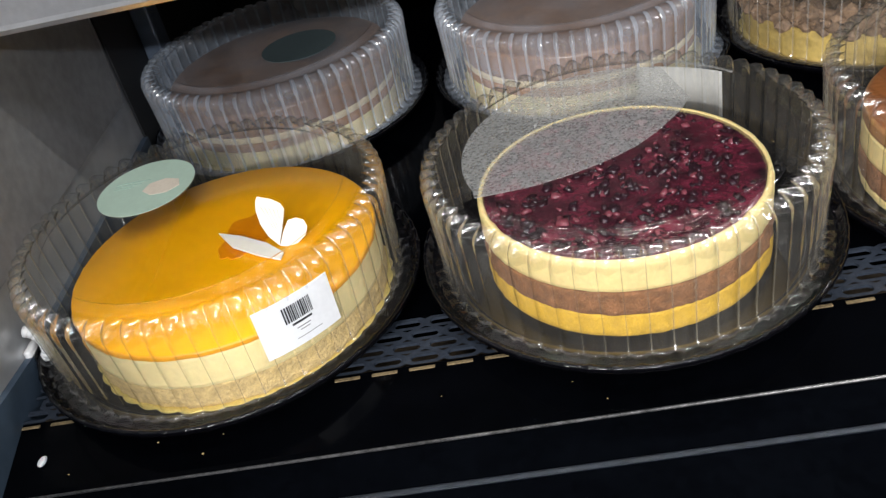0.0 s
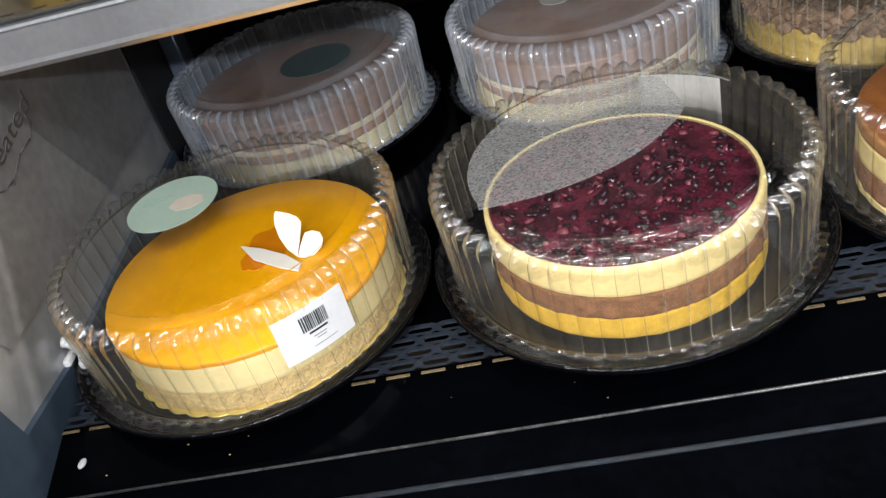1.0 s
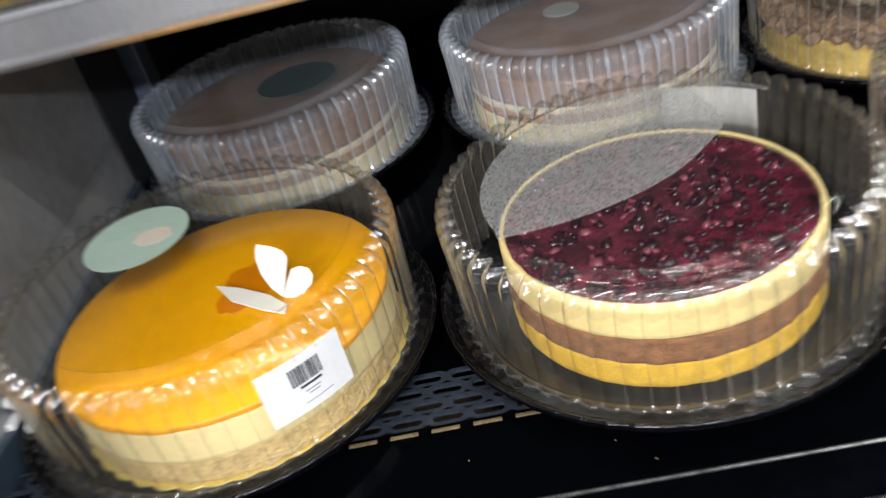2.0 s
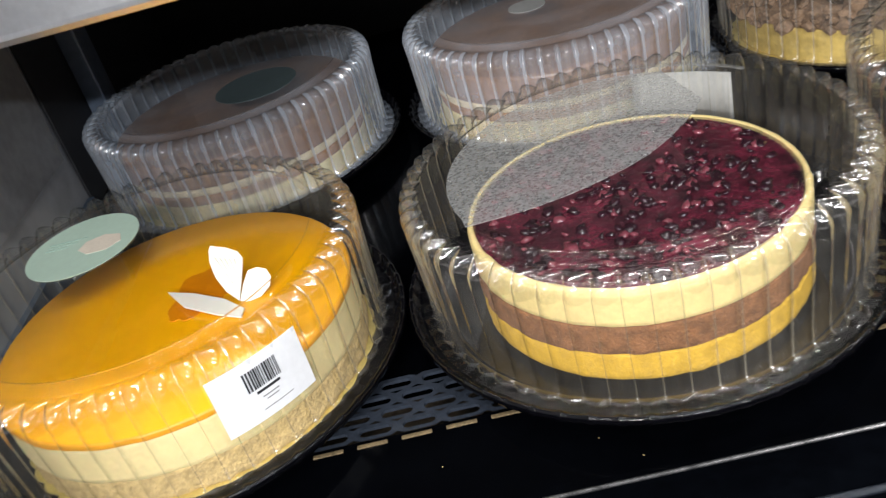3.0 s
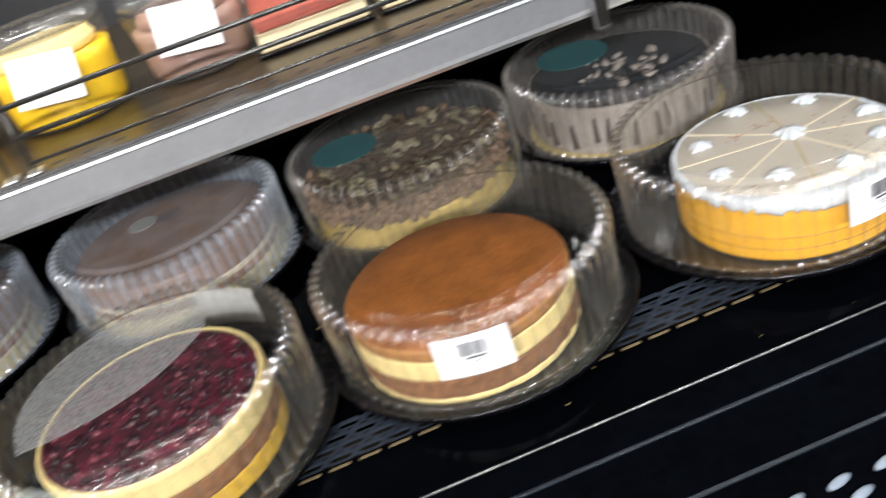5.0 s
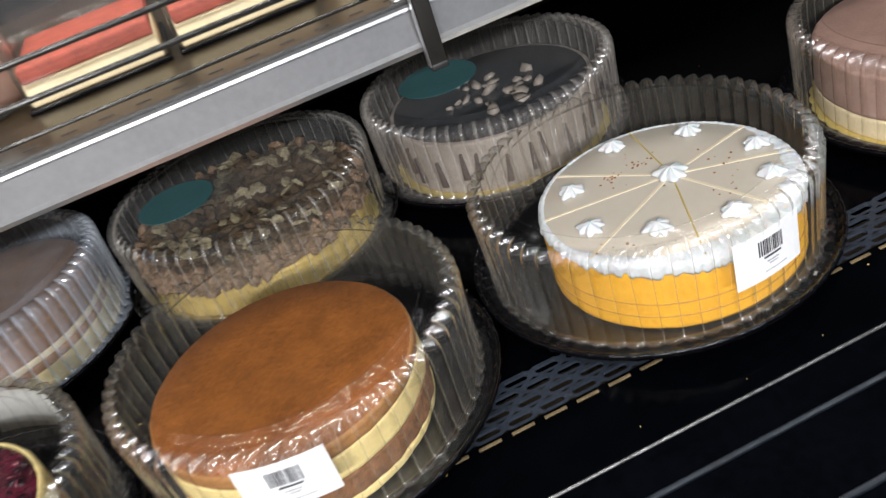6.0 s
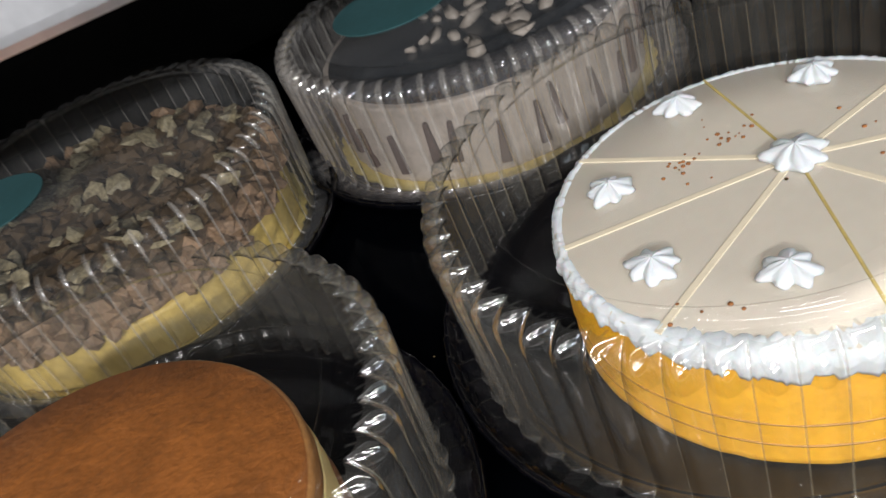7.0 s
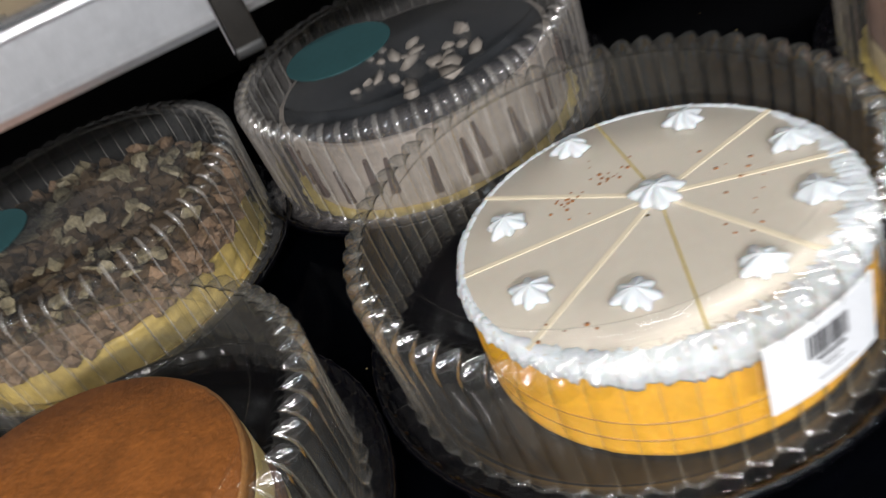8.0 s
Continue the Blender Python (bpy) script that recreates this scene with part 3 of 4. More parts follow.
def scatter(name, n, rmax, z, size, material, parent, seed, flat=0.5, rmin=0.0, label="", rise=0.0, smooth=True):
    """Loose small pieces on top of a cake, joined into one part."""
    rnd = random.Random(seed)
    bm = bmesh.new()
    for _ in range(n):
        a, rr = rnd.uniform(0, 6.283), rmin + (rmax - rmin) * math.sqrt(rnd.random())
        s = size * rnd.uniform(0.5, 1.3)
        m = Matrix.Translation((rr * math.cos(a), rr * math.sin(a), z + s * flat * 0.3 + rnd.random() * rise)) @ Euler((rnd.uniform(-.7, .7), rnd.uniform(-.7, .7), rnd.uniform(0, 6.28))).to_matrix().to_4x4() @ Matrix.Diagonal((1, rnd.uniform(.6, 1), flat, 1))
        r = bmesh.ops.create_icosphere(bm, subdivisions=1, radius=s, matrix=m)
        for v in r["verts"]:
            v.co += Vector((rnd.uniform(-1, 1), rnd.uniform(-1, 1), rnd.uniform(-1, 1))) * s * 0.18
    return part(name, bm, material, parent, label, smooth)


# mango cake
MZ = Z0 + 0.0065
cake = thing("mango_cake", -0.2925, -0.0105, MZ, "glossy orange mango mousse cake on a crumb base", "cake", "cakes")
part("card_disc", disc(0, 0, -0.0034, 0.09, 0.0062, 64), M_PANEL, cake, "dark card under the cake board")
board(cake, 0.1145)
part("crumb_base", layer(0.1128, 0.002, 0.0215, 0.0016, seed=1, seg=200), M_CRUMB, cake, "golden crumbly biscuit base")
part("cream_layer", layer(0.1136, 0.0205, 0.0475, 0.0007, seed=2), M_CREAM, cake, "pale cream layer")
part("mango_layer", layer(0.1142, 0.0462, 0.0510, 0.0006, top_bevel=0.0014, seed=3, seg=200), M_MANGO_SIDE, cake, "bright orange mousse layer")
part("glaze", revolve([(0.1134, 0.0508), (0.1126, 0.0516), (0.06, 0.0519), (0.001, 0.0519)], 96), M_MANGO, cake, "glossy orange mirror glaze")


def glaze_shade(x, y, r, sx, seed, turn):
    """A thin uneven amber patch with a lobed outline, painting shade on the glaze."""
    bm = bmesh.new()
    low, top = [], []
    for k in range(72):
        a = 2 * math.pi * k / 72
        rr = r * (1 + 0.34 * noise.noise(Vector((math.cos(a) * 1.6, math.sin(a) * 1.6, seed))) + 0.10 * noise.noise(Vector((math.cos(a) * 6, math.sin(a) * 6, seed))))
        c, q = rr * sx * math.cos(a), rr * math.sin(a)
        low.append(bm.verts.new((c, q, 0.0)))
        top.append(bm.verts.new((c * 0.985, q * 0.985, 0.0004)))
    for k in range(72):
        bm.faces.new((low[k], low[(k + 1) % 72], top[(k + 1) % 72], top[k]))
    bm.faces.new(top)
    ob = part("glaze_shade", bm, M_GLAZE_SHADE, cake, "darker amber patch painting shade round the decoration", smooth=False)
    ob.matrix_basis = pose(x, y, 0.0519, 0, 0, turn)


# painted shadow on the glaze between sticker and butterfly
glaze_shade(0.018, 0.012, 0.021, 1.5, 4.2, 75)


def wing(points, th=0.0012):
    bm = bmesh.new()
    f = bm.faces.new([bm.verts.new((x, y, 0)) for x, y in points])
    r = bmesh.ops.extrude_face_region(bm, geom=[f])
    bmesh.ops.translate(bm, verts=[g for g in r["geom"] if isinstance(g, bmesh.types.BMVert)], vec=(0, 0, th))
    bmesh.ops.recalc_face_normals(bm, faces=bm.faces)
    return bm


UPPER = [(0, 0), (0.0035, 0.0105), (0.0065, 0.0205), (0.0078, 0.0255), (0.0055, 0.0305), (-0.001, 0.0350), (-0.0070, 0.0375), (-0.0108, 0.0392), (-0.0126, 0.0365), (-0.0136, 0.0290), (-0.0118, 0.0185), (-0.0070, 0.0080)]
LOWER = [(0, 0), (0.0060, -0.0012), (0.0130, 0.0004), (0.0192, 0.0058), (0.0206, 0.0118), (0.0184, 0.0168), (0.0130, 0.0190), (0.0070, 0.0180), (0.0030, 0.0100)]
fly = thing("butterfly_decoration", -0.2471, -0.0224, MZ + 0.0521, "white chocolate butterfly standing on the orange cake", "decoration")
part("wing", wing(UPPER), M_CHOCWHITE, fly, "upright cream white upper wing", smooth=False).matrix_basis = pose(0, 0.001, 0.0004, 46, -4, 0)
part("wing", wing(LOWER), M_CHOCWHITE, fly, "upright cream white lower wing", smooth=False).matrix_basis = pose(0.0005, 0.0004, 0.0004, 45, 3, 0)
part("wing", wing([(-0.050, 0.024), (-0.0354, 0.0037), (-0.0125, -0.0110), (0.0035, -0.0185), (0.0045, -0.010), (-0.0100, 0.0042), (-0.0315, 0.0170)]), M_CHOCWHITE, fly, "wing lying flat", smooth=False).matrix_basis = pose(0.0, 0, 0.0008, 0, 4, 0)
for k in range(5):
    bm = bmesh.new()
    rod(bm, (-0.0020 + 0.0016 * k, 0.012, 0.0013), (-0.0095 + 0.0030 * k, 0.0310 - 0.0012 * k, 0.0013), 0.0003, 6)
    part("wing_vein", bm, M_CHOCWHITE, fly).matrix_basis = pose(0, 0.001, 0.0004, 46, -4, 0)

# blueberry cake
cake = thing("blueberry_cake", -0.001, -0.0105, Z0 + 0.002, "layered sponge cake topped with dark blueberry jelly", "cake", "cakes")
part("base_card", disc(0, 0, -0.0014, 0.085, 0.0016, 64), M_PANEL, cake, "dark card under the cake")
part("sponge_layer", layer(0.1010, 0.0, 0.0180, 0.0009, seed=4), M_SPONGE, cake, "bright yellow sponge layer")
part("cocoa_layer", layer(0.1012, 0.0180, 0.0370, 0.0016, seed=5, seg=200), M_COCOA, cake, "brown cocoa sponge layer")
part("cream_layer", layer(0.1012, 0.0370, 0.0585, 0.0006, seed=6), M_YCREAM, cake, "pale yellow cream layer")
part("cream_rim", revolve([(0.0968, 0.0582), (0.0972, 0.0602), (0.0985, 0.0607), (0.1002, 0.0602), (0.1009, 0.0580)], 120,
     lambda i, a, r, z: (r + 0.0010 * noise.noise(Vector((math.cos(a) * 12, math.sin(a) * 12, i))), z)), M_YCREAM, cake, "raised pale cream rim")
part("jelly", revolve([(0.0976, 0.0580), (0.0972, 0.0600), (0.0930, 0.0604), (0.05, 0.0604), (0.001, 0.0604)], 96), M_BERRY, cake, "dark purple blueberry jelly")
scatter("blueberries", 300, 0.0925, 0.0600, 0.0042, M_BERRYSKIN, cake, 11, 0.42, label="glossy dark blueberries in the jelly")["kind"] = "stuff"
scatter("berry_pulp", 90, 0.0920, 0.0602, 0.0040, M_BERRYPULP, cake, 12, 0.35, label="reddish berry pulp")["kind"] = "stuff"

# caramel cake
cake = thing("caramel_cake", 0.2810, 0.0030, Z0, "layered caramel mousse cake with a smooth brown top", "cake", "cakes")
part("sponge_layer", layer(0.1035, 0.0, 0.0065, 0.0009, seed=7), M_YCREAM, cake, "yellow sponge layer")
part("cocoa_layer", layer(0.1037, 0.0065, 0.0265, 0.0013, seed=8), M_COCOA, cake, "brown cocoa sponge layer")
part("cream_layer", layer(0.1037, 0.0265, 0.0470, 0.0006, seed=9), M_YCREAM, cake, "pale yellow cream layer")
part("caramel_layer", layer(0.1037, 0.0470, 0.0590, 0.0004, top_bevel=0.003, seed=10), M_CARAMEL_SIDE, cake, "light brown caramel mousse")
part("dusting", revolve([(0.1018, 0.0586), (0.1008, 0.0596), (0.06, 0.0598), (0.001, 0.0598)], 96), M_CARAMEL, cake, "smooth cocoa-brown top")

# sliced orange cream cake
cake = thing("orange_cream_cake", 0.6120, 0.0000, Z0, "sliced orange sponge cake with pale icing and cream rosettes", "cake", "cakes")
part("sponge_layer", layer(0.1024, 0.0, 0.0560, 0.0005, seed=11, top_bevel=0.002), M_ORANGE_CAKE, cake, "orange yellow sponge side")
for z in (0.0115, 0.0235):
    part("jam_line", revolve([(0.1018, z), (0.1029, z + 0.0003), (0.1029, z + 0.0009), (0.1018, z + 0.0012)], 120,
         lambda i, a, r, zz: (r + 0.0003 * noise.noise(Vector((math.cos(a) * 9, math.sin(a) * 9, 5))), zz + 0.001 * noise.noise(Vector((math.cos(a) * 4, math.sin(a) * 4, 2))))), M_BROWNLINE, cake)


def drip(i, a, r, z):
    c, q = math.cos(a), math.sin(a)
    d = 0.5 + 0.5 * noise.noise(Vector((c * 5, q * 5, 1.7)))
    e = noise.noise(Vector((c * 17, q * 17, 3.1)))
    f = noise.noise(Vector((c * 60, q * 60, z * 300)))
    g = noise.noise(Vector((c * 130, q * 130, z * 700)))
    front = max(0.0, math.cos(a - radians(285))) ** 0.7
    if i < 3:
        z -= (0.0050 * d + 0.0035 * front + 0.0042 * e + 0.0024 * f) * (1.0, 1.0, 0.6)[i]
    if i > 8:
        r -= (0.0015 + front * (0.010 + 0.006 * e + 0.004 * f)) * (0.35, 0.8, 1.0)[i - 9]
        return r, z + (0.0007 * f + 0.0005 * g + 0.0004 * front if i < 11 else 0.0)
    return r + 0.0010 * e + 0.0011 * f + 0.0007 * g - 0.0008 * (1 - front), z + 0.0005 * g


part("cream_edge", revolve([(0.1024, 0.0546), (0.1036, 0.0544), (0.1042, 0.0547), (0.1042, 0.0550), (0.1042, 0.0556), (0.1040, 0.0566), (0.1037, 0.0580), (0.1029, 0.0593), (0.1018, 0.0602),
     (0.1005, 0.0608), (0.0995, 0.0608), (0.0988, 0.0602)], 420, drip), M_WHIP, cake, "white cream edge running down the side")
part("icing", revolve([(0.1016, 0.0560), (0.1016, 0.0592), (0.1002, 0.0604), (0.06, 0.0606), (0.001, 0.0606)], 120), M_ICING, cake, "pale ivory icing")
CUTX, CUTY = 0.013, 0.010
CUTS = (13, 82, 134, 171, 207, 249, 288, 335)
for a in CUTS:
    c, q = math.cos(radians(a)), math.sin(radians(a))
    b_ = CUTX * c + CUTY * q
    far = -b_ + math.sqrt(b_ * b_ - CUTX ** 2 - CUTY ** 2 + 0.1004 ** 2)
    s = part("cut_line", solid(0.008, far, -0.0016 + 0.0009 * (a in (82, 249)), 0.0016 - 0.0009 * (a in (82, 249)), 0.0600, 0.06105, 0.0004), M_SEAM_DARK if a in (82, 249) else M_SEAM, cake, smooth=False)
    s.matrix_basis = pose(CUTX, CUTY, 0, 0, 0, a)


def rosette(r, h, seed):
    """A piped star of cream: fluted swirl that narrows to a tip."""
    rnd = random.Random(seed)
    ph = rnd.uniform(0, 6)
    prof = [(r * 0.75, 0), (r, h * 0.12), (r * 1.02, h * 0.30), (r * 0.86, h * 0.52), (r * 0.55, h * 0.75), (r * 0.25, h * 0.92), (0.0004, h)]
    return revolve(prof, 56, lambda i, a, rr, z: (rr * (1 + 0.15 * math.cos(7 * a + i * 0.35 + ph) + 0.10 * math.sin(3 * a + ph)
                   + 0.16 * noise.noise(Vector((math.cos(a) * 4 + ph, math.sin(a) * 4, i * 0.6)))), z + h * 0.10 * noise.noise(Vector((math.cos(a) * 3, math.sin(a) * 3 + ph, i * 0.5)))))


part("rosette", rosette(0.0125, 0.0075, 1), M_WHIP, cake, "white cream rosette at the middle").matrix_basis = pose(CUTX, CUTY, 0.0604)
for k, (x, y) in enumerate(((0.0018, 0.0850), (0.0605, 0.0570), (0.0846, -0.0026), (-0.0592, 0.0478), (-0.0723, -0.0107), (0.0663, -0.0450), (-0.0352, -0.0472), (0.0176, -0.0678))):
    ro = part("rosette", rosette(0.0100, 0.0068, 20 + k), M_WHIP, cake)
    ro.matrix_basis = pose(x, y, 0.0604, 0, 0, 17 * k)
rnd = random.Random(8)
bm = bmesh.new()
for ca, cr in ((84, 0.046), (122, 0.046), (5, 0.051), (-54, 0.053), (-18, 0.052), (205, 0.085)):
    for _ in range(16 if ca in (84, 122) else 6):
        a, rr, s = radians(ca + rnd.gauss(0, 9)), cr + rnd.gauss(0, 0.008), rnd.uniform(0.0005, 0.0014)
        bmesh.ops.create_icosphere(bm, subdivisions=1, radius=s, matrix=Matrix.Translation((rr * math.cos(a), rr * math.sin(a), 0.0608)) @ Matrix.Diagonal((1, 1, 0.5, 1)))
ob = part("spice_crumbs", bm, M_SPICE, cake, "scattered brown spice crumbs")
ob["kind"] = "stuff"

# back row
for (x, y), nm in ((CE, "dark chocolate"), (CF, "brown chocolate")):
    cake = thing("chocolate_cake", x, y, Z0, nm + " layer cake under a fogged lid", "cake", "cakes")
    board(cake, 0.122)
    part("cream_layer", layer(0.1180, 0.002, 0.020, 0.0010, seed=21), M_CREAM, cake, "pale cream layer")
    part("sponge_layer", layer(0.1180, 0.020, 0.029, 0.0012, seed=22), M_CARAMEL_SIDE, cake, "light brown sponge layer")
    part("cream_band", layer(0.1180, 0.029, 0.036, 0.0010, seed=23), M_ALMOND, cake, "pale cream band")
    part("chocolate_top", layer(0.1182, 0.036, 0.062, 0.0006, top_bevel=0.003, seed=24), M_CHOC, cake, "smooth brown chocolate top")

cake = thing("nut_cake", *CG, Z0, "yellow cream cake heaped with chopped nuts and flakes", "cake", "cakes")
board(cake, 0.124)
part("cream_layer", layer(0.1200, 0.002, 0.032, 0.0022, seed=31), M_DIMCREAM, cake, "yellow cream side")
part("nut_layer", layer(0.1195, 0.032, 0.052, 0.0028, seed=32), M_NUT, cake, "layer of chopped nuts")
scatter("nut_flakes", 95, 0.112, 0.057, 0.0095, M_NUTPALE, cake, 33, 0.24, label="pale chopped nut flakes", rise=0.006, smooth=False)["kind"] = "stuff"
# many dark crumbs put the shelf's shade into the top's colour
scatter("nut_crumbs", 480, 0.114, 0.055, 0.0085, M_NUTSHADE, cake, 34, 0.5, label="brown nut crumbs, darkened for the shade under the shelf", smooth=False)["kind"] = "stuff"
scatter("nut_chunks", 330, 0.1215, 0.030, 0.0080, M_NUT, cake, 35, 0.6, 0.1185, "chopped nuts pressed into the side", rise=0.024, smooth=False)["kind"] = "stuff"

for (x, y) in (CH,):
    cake = thing("wafer_cake", x, y, Z0, "off-white cream cake with dark glaze ringed with dark wafer sticks", "cake", "cakes")
    board(cake, 0.120)
    part("cream_body", layer(0.1130, 0.002, 0.060, 0.0012, seed=41), M_GREYCREAM, cake, "off-white cream body")
    part("glaze", revolve([(0.1085, 0.0596), (0.1080, 0.0606), (0.06, 0.0612), (0.001, 0.0612)], 96), M_GLAZE, cake, "dark slate-brown chocolate glaze")
    wf = bmesh.new()
    box(wf, -0.0036, 0.0036, -0.0018, 0.0018, 0.0, 0.030, 0.0008)
    for v in wf.verts:
        v.co.x *= 1.0 - 0.62 * max(0.0, v.co.z / 0.030) ** 1.3
    first = part("wafer_stick", wf, M_FINGER, cake, smooth=False)
    first.matrix_basis = pose(0.1142, 0, 0.018, 0, 0, 90)
    for k in range(1, 30):
        a = 12 * k + 3 * math.sin(k * 2.1)
        shared("wafer_stick", first.data, cake, pose(0.1142 * math.cos(radians(a)), 0.1142 * math.sin(radians(a)), 0.014 + 0.006 * math.sin(k * 1.7), 0, 6 * math.sin(k), a + 90))
    # pale pieces added to paint the white swirl highlight on the dark top
    scatter("highlight_bits", 26, 0.060, 0.0615, 0.009, M_GREYCREAM, cake, 43, 0.35, label="pale bits standing in for a whitish swirl highlight")["kind"] = "stuff"

cake = thing("mocha_cake", 0.936, 0.037, Z0, "mauve brown mousse cake with a cream layer", "cake", "cakes")
board(cake, 0.122)
part("cream_layer", layer(0.1180, 0.002, 0.022, 0.0010, seed=51), M_ALMOND, cake, "pale cream layer")
part("mousse_layer", layer(0.1180, 0.022, 0.064, 0.0008, top_bevel=0.003, seed=52), M_MAUVE, cake, "mauve brown mousse")

# ---------------------------------------------------------------- products on the upper shelf


def tub(bm, w, d, z0, z1, grow=1.12, n=40, p=4.0, closed=True):
    """A rounded rectangular tub, wider towards its top."""
    rings = []
    rows = [(0.90, z0), (0.98, z0 + 0.003), (1.0, z0 + 0.008)] + [(1.0 + (grow - 1.0) * k / 4, z0 + 0.008 + (z1 - z0 - 0.008) * k / 4) for k in range(1, 5)]
    for s, z in rows:
        ring = []
        for k in range(n):
            a = 2 * math.pi * k / n
            c, q = math.cos(a), math.sin(a)
            r = (abs(c) ** p + abs(q) ** p) ** (-1 / p)
            ring.append(bm.verts.new((w / 2 * s * r * c, d / 2 * s * r * q, z)))
        rings.append(ring)
    for a, b in zip(rings, rings[1:]):
        for k in range(n):
            j = (k + 1) % n
            bm.faces.new((a[k], a[j], b[j], b[k]))
    bm.faces.new(rings[0][::-1])
    if closed:
        bm.faces.new(rings[-1])
    return bm


def dessert_cup(x, y, w, d, fill, fill_h, h, label, square=True, topping=None, tag=False, turn=0.0):
    t_ = thing("dessert_cup", x, y, SHELF_Z + 0.0005, label, "dessert cup", "desserts on the upper shelf", turn)
    p = 4.5 if square else 2.0
    part("cup", tub(bmesh.new(), w + 0.004, d + 0.004, 0.0, h, p=p, closed=False), M_CLEAR, t_, "clear plastic cup")
    part("filling", tub(bmesh.new(), w, d, 0.0015, fill_h, grow=1.05, p=p), fill, t_)
    if topping:
        part("topping", tub(bmesh.new(), w * 0.9, d * 0.9, fill_h, fill_h + 0.016, grow=0.9, p=p), topping, t_)
    part("cup_lid", tub(bmesh.new(), w * 1.14, d * 1.14, h, h + 0.012, grow=0.96, p=p), M_MISTED, t_, "clear plastic lid")
    if tag:
        lb = part("price_label", solid(-0.028, 0.028, -0.0006, 0.0006, -0.022, 0.022, 0.0004), M_PAPER, t_, "white price label", smooth=False)
        lb.matrix_basis = pose(0.002, -d / 2 - 0.008, 0.050, -22, 8, 6)
    return t_


dessert_cup(-0.422, 0.1901, 0.060, 0.070, M_YTUB, 0.034, 0.066, "yellow mousse dessert in a square clear cup")
dessert_cup(-0.332, 0.1775, 0.078, 0.078, M_YTUB, 0.034, 0.066, "bright yellow mousse dessert in a square clear cup", topping=M_WHIP)
dessert_cup(-0.2195, 0.1965, 0.090, 0.090, M_CREAM, 0.036, 0.066, "pale cream dessert in a round clear cup", square=False, topping=M_WHIP)
dessert_cup(-0.1067, 0.1965, 0.086, 0.080, M_YTUB, 0.040, 0.066, "yellow mousse dessert in a clear cup", square=False, topping=M_CHOCWHITE)
dessert_cup(0.0108, 0.2079, 0.108, 0.092, M_YTUB, 0.058, 0.078, "orange yellow dessert in a clear cup with a white label", square=False, topping=M_YCREAM, tag=True)
dessert_cup(0.1394, 0.2142, 0.098, 0.090, M_MAUVE, 0.050, 0.070, "mauve chocolate dessert in a round cup with a label", square=False, topping=M_MAUVE, tag=True)


def cake_slab(x0, x1, y0, y1, label):
    t_ = thing("cake_slab", (x0 + x1) / 2, (y0 + y1) / 2, SHELF_Z + 0.0005, label, "cake slice", "desserts on the upper shelf")
    w, d = x1 - x0, y1 - y0
    part("tray", solid(-w / 2 - 0.004, w / 2 + 0.004, -d / 2 - 0.004, d / 2 + 0.004, 0.0, 0.004, 0.001), M_TRAY, t_, "black tray")
    part("cheese_layer", solid(-w / 2, w / 2, -d / 2, d / 2, 0.004, 0.022, 0.002), M_ALMOND, t_)
    part("red_layer", solid(-w / 2 + 0.001, w / 2 - 0.001, -d / 2 + 0.001, d / 2 - 0.001, 0.022, 0.034, 0.002), M_RED, t_, "red brown crust")
    part("cover", solid(-w / 2 - 0.003, w / 2 + 0.003, -d / 2 - 0.003, d / 2 + 0.003, 0.0042, 0.058, 0.004), M_CLEAR, t_, "clear plastic cover")


cake_slab(0.196, 0.301, 0.155, 0.265, "pale cheesecake slice with a red crust in a clear box")
cake_slab(0.316, 0.421, 0.155, 0.265, "pale cheesecake slice with a red brown crust in a clear box")
cake_slab(0.442, 0.548, 0.155, 0.265, "pale cheesecake slice in a clear box")

# ---------------------------------------------------------------- end panel details
poster = thing("poster_sheet", X0, 0.0, 0.0, "thin grey printed sheet fixed to the end panel", "poster")
part("sheet", extrude_x([(-0.0874, 0.0779), (0.2700, 0.0788), (0.2739, 0.1440), (0.2754, 0.2412), (-0.1592, 0.2207)], 0.0005, 0.0022), M_SHEET, poster, smooth=False)
tagged(part("trim", solid(X0 + 0.0004, X0 + 0.0030, 0.282, DECK_Y1 - 0.001, 0.0005, 0.25), M_DARK, smooth=False), "black strip behind the printed sheet", "trim", kind="structure")
post = thing("corner_post", X0 + 0.003, 0.381, 0.0006, "blue-grey metal upright in the corner of the case", "post")
part("upright", solid(0.0005, 0.020, -0.016, 0.016, 0.0, 0.248, 0.002), M_POST, post, smooth=False)
cu = bpy.data.curves.new("lettering", "FONT")
cu.body, cu.size, cu.extrude = "eated", 0.030, 0.0002
txt = new("lettering", cu)
me = bpy.data.meshes.new_from_object(txt)
bpy.data.objects.remove(txt)
me.materials.append(M_FAINT)
shared("lettering", me, poster, Matrix.Translation((0.0026, 0.012, 0.173)) @ Matrix(((0, 0, 1, 0), (0.75, -0.1, 0, 0), (0.60, 1.0, 0, 0), (0, 0, 0, 1))), "thin dark handwritten lettering")
bm = bmesh.new()
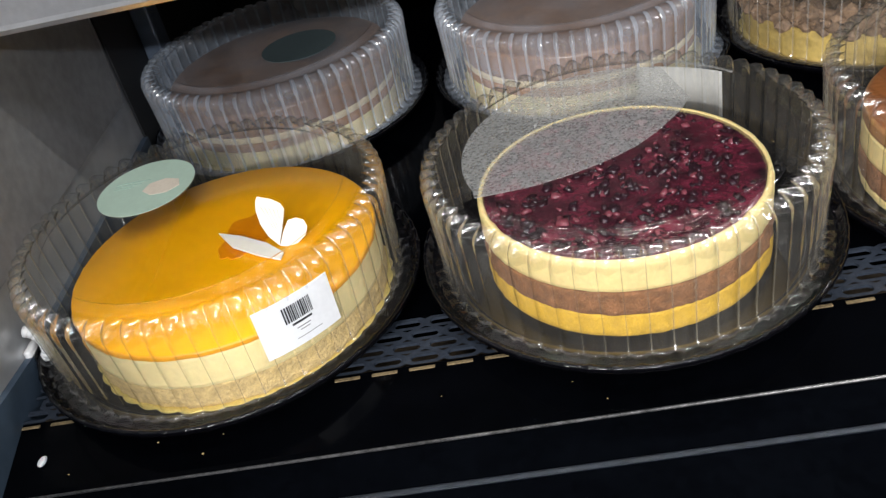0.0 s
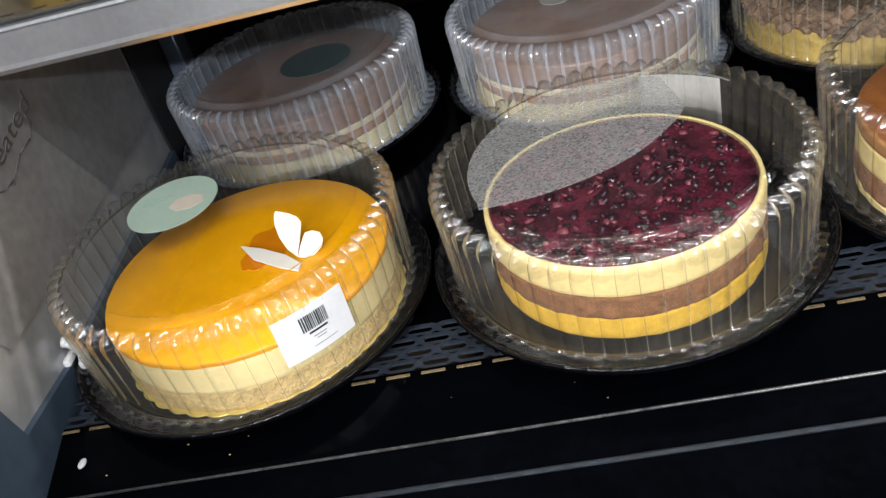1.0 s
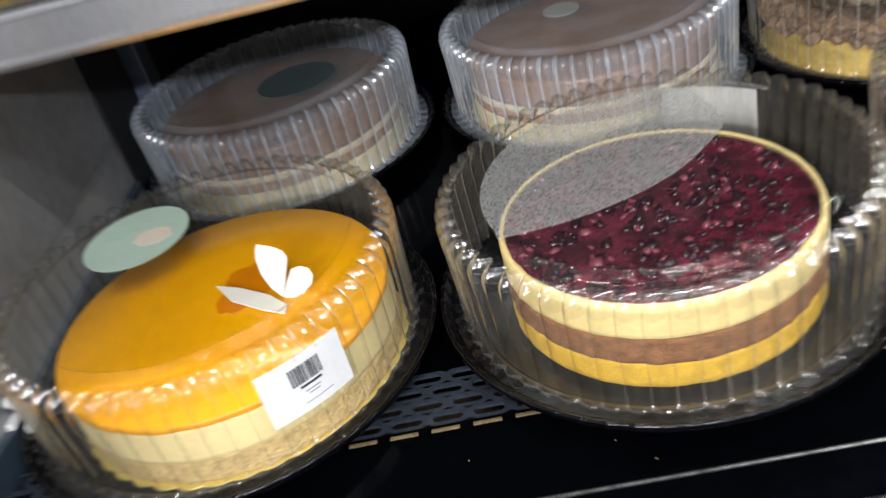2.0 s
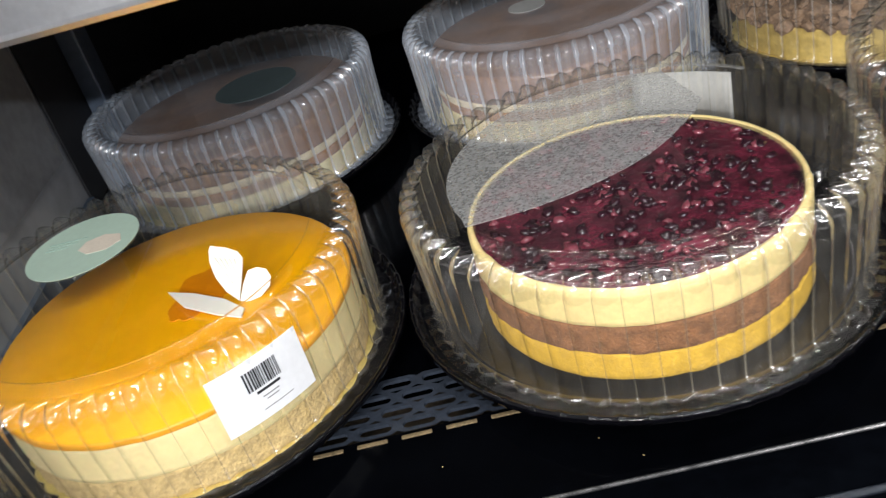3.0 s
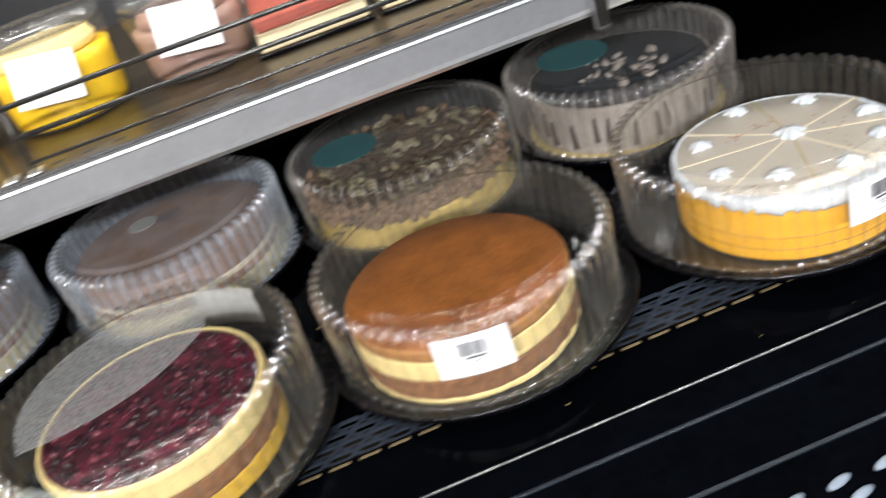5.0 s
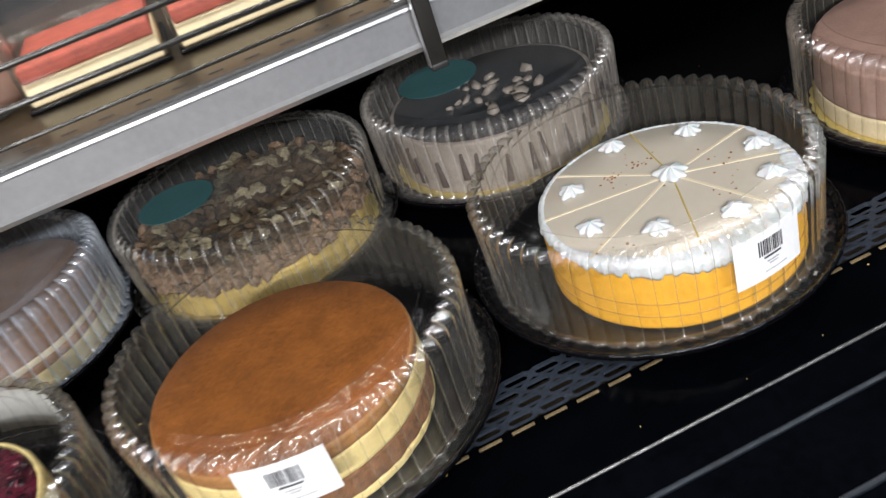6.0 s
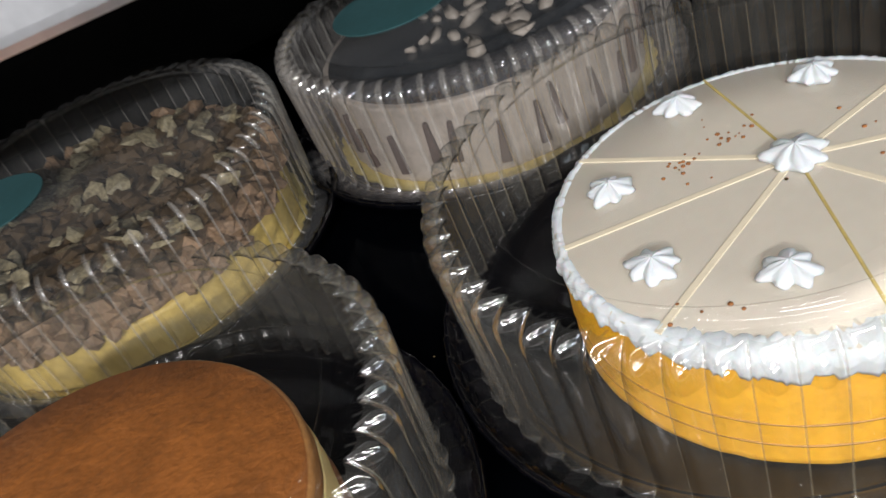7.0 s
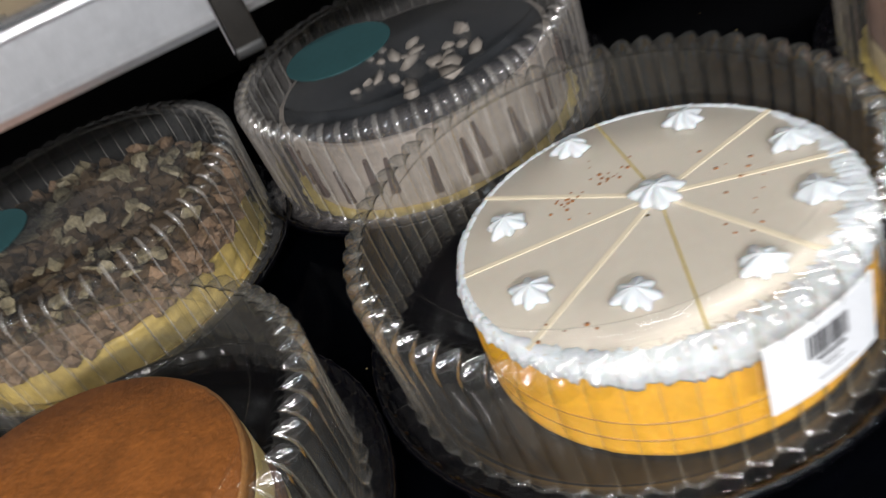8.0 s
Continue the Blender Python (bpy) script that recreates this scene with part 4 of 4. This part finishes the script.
pts = [(0.0025, 0.075 + 0.012 * math.sin(k * 1.1) - 0.010 * k, 0.188 - 0.030 * math.sin(k / 9 * 2.4) + 0.003 * math.cos(k * 2)) for k in range(10)]
for p, q in zip(pts, pts[1:]):
    rod(bm, p, q, 0.0006, 5)
part("line_drawing", bm, M_FAINT, poster, "thin dark line drawing")
sill = thing("end_sill", X0, 0.0, 0.0, "blue-grey sill along the foot of the end panel", "sill")
part("sill", extrude_x([(-0.394, -0.109), (0.280, 0.001), (0.280, 0.033), (-0.0498, 0.0236), (-0.128, 0.030), (-0.1374, 0.0786), (-0.402, 0.066)], 0.0002, 0.0060), M_BLUEWALL, sill, smooth=False)
hook = thing("white_hook", X0, -0.043, 0.017, "small white plastic hook on the end panel", "hook")
bm = bmesh.new()
pts = [(0.006 + 0.010 * math.sin(radians(a)), 0.0, 0.012 - 0.014 * math.cos(radians(a))) for a in range(0, 200, 20)]
for p, q in zip(pts, pts[1:]):
    rod(bm, p, q, 0.0045, 10)
part("hook_arm", bm, M_WHITE, hook)
part("hook_base", solid(0.0005, 0.006, -0.008, 0.008, -0.006, 0.012, 0.002), M_WHITE, hook)

# stray crumbs and dust flecks on the black deck
rnd = random.Random(77)
bm = bmesh.new()
for _ in range(50):
    x, y = rnd.uniform(-0.43, 1.0), rnd.choice((rnd.uniform(-0.146, -0.105), rnd.uniform(-0.04, 0.35)))
    r_ = rnd.uniform(0.0003, 0.0009)
    z = -0.0003 if y > GRILLE_Y0 else -0.0135 * (GRILLE_Y0 - y) / 0.052
    bmesh.ops.create_icosphere(bm, subdivisions=1, radius=r_, matrix=Matrix.Translation((x, y, z + r_ * 0.6)) @ Matrix.Diagonal((1.4, 1, 0.7, 1)))
tagged(part("deck_crumbs", bm, M_CRUMB), "stray pale crumbs on the black deck", "crumbs", kind="stuff")
fleck = bmesh.new()
bmesh.ops.create_icosphere(fleck, subdivisions=2, radius=0.004, matrix=Matrix.Diagonal((0.8, 1.3, 0.4, 1)))
fl = part("cream_fleck", fleck, M_WHIP)
fl.matrix_basis = pose(-0.425, -0.1285, -0.0068)
tagged(fl, "small white fleck of cream on the deck", "crumb")
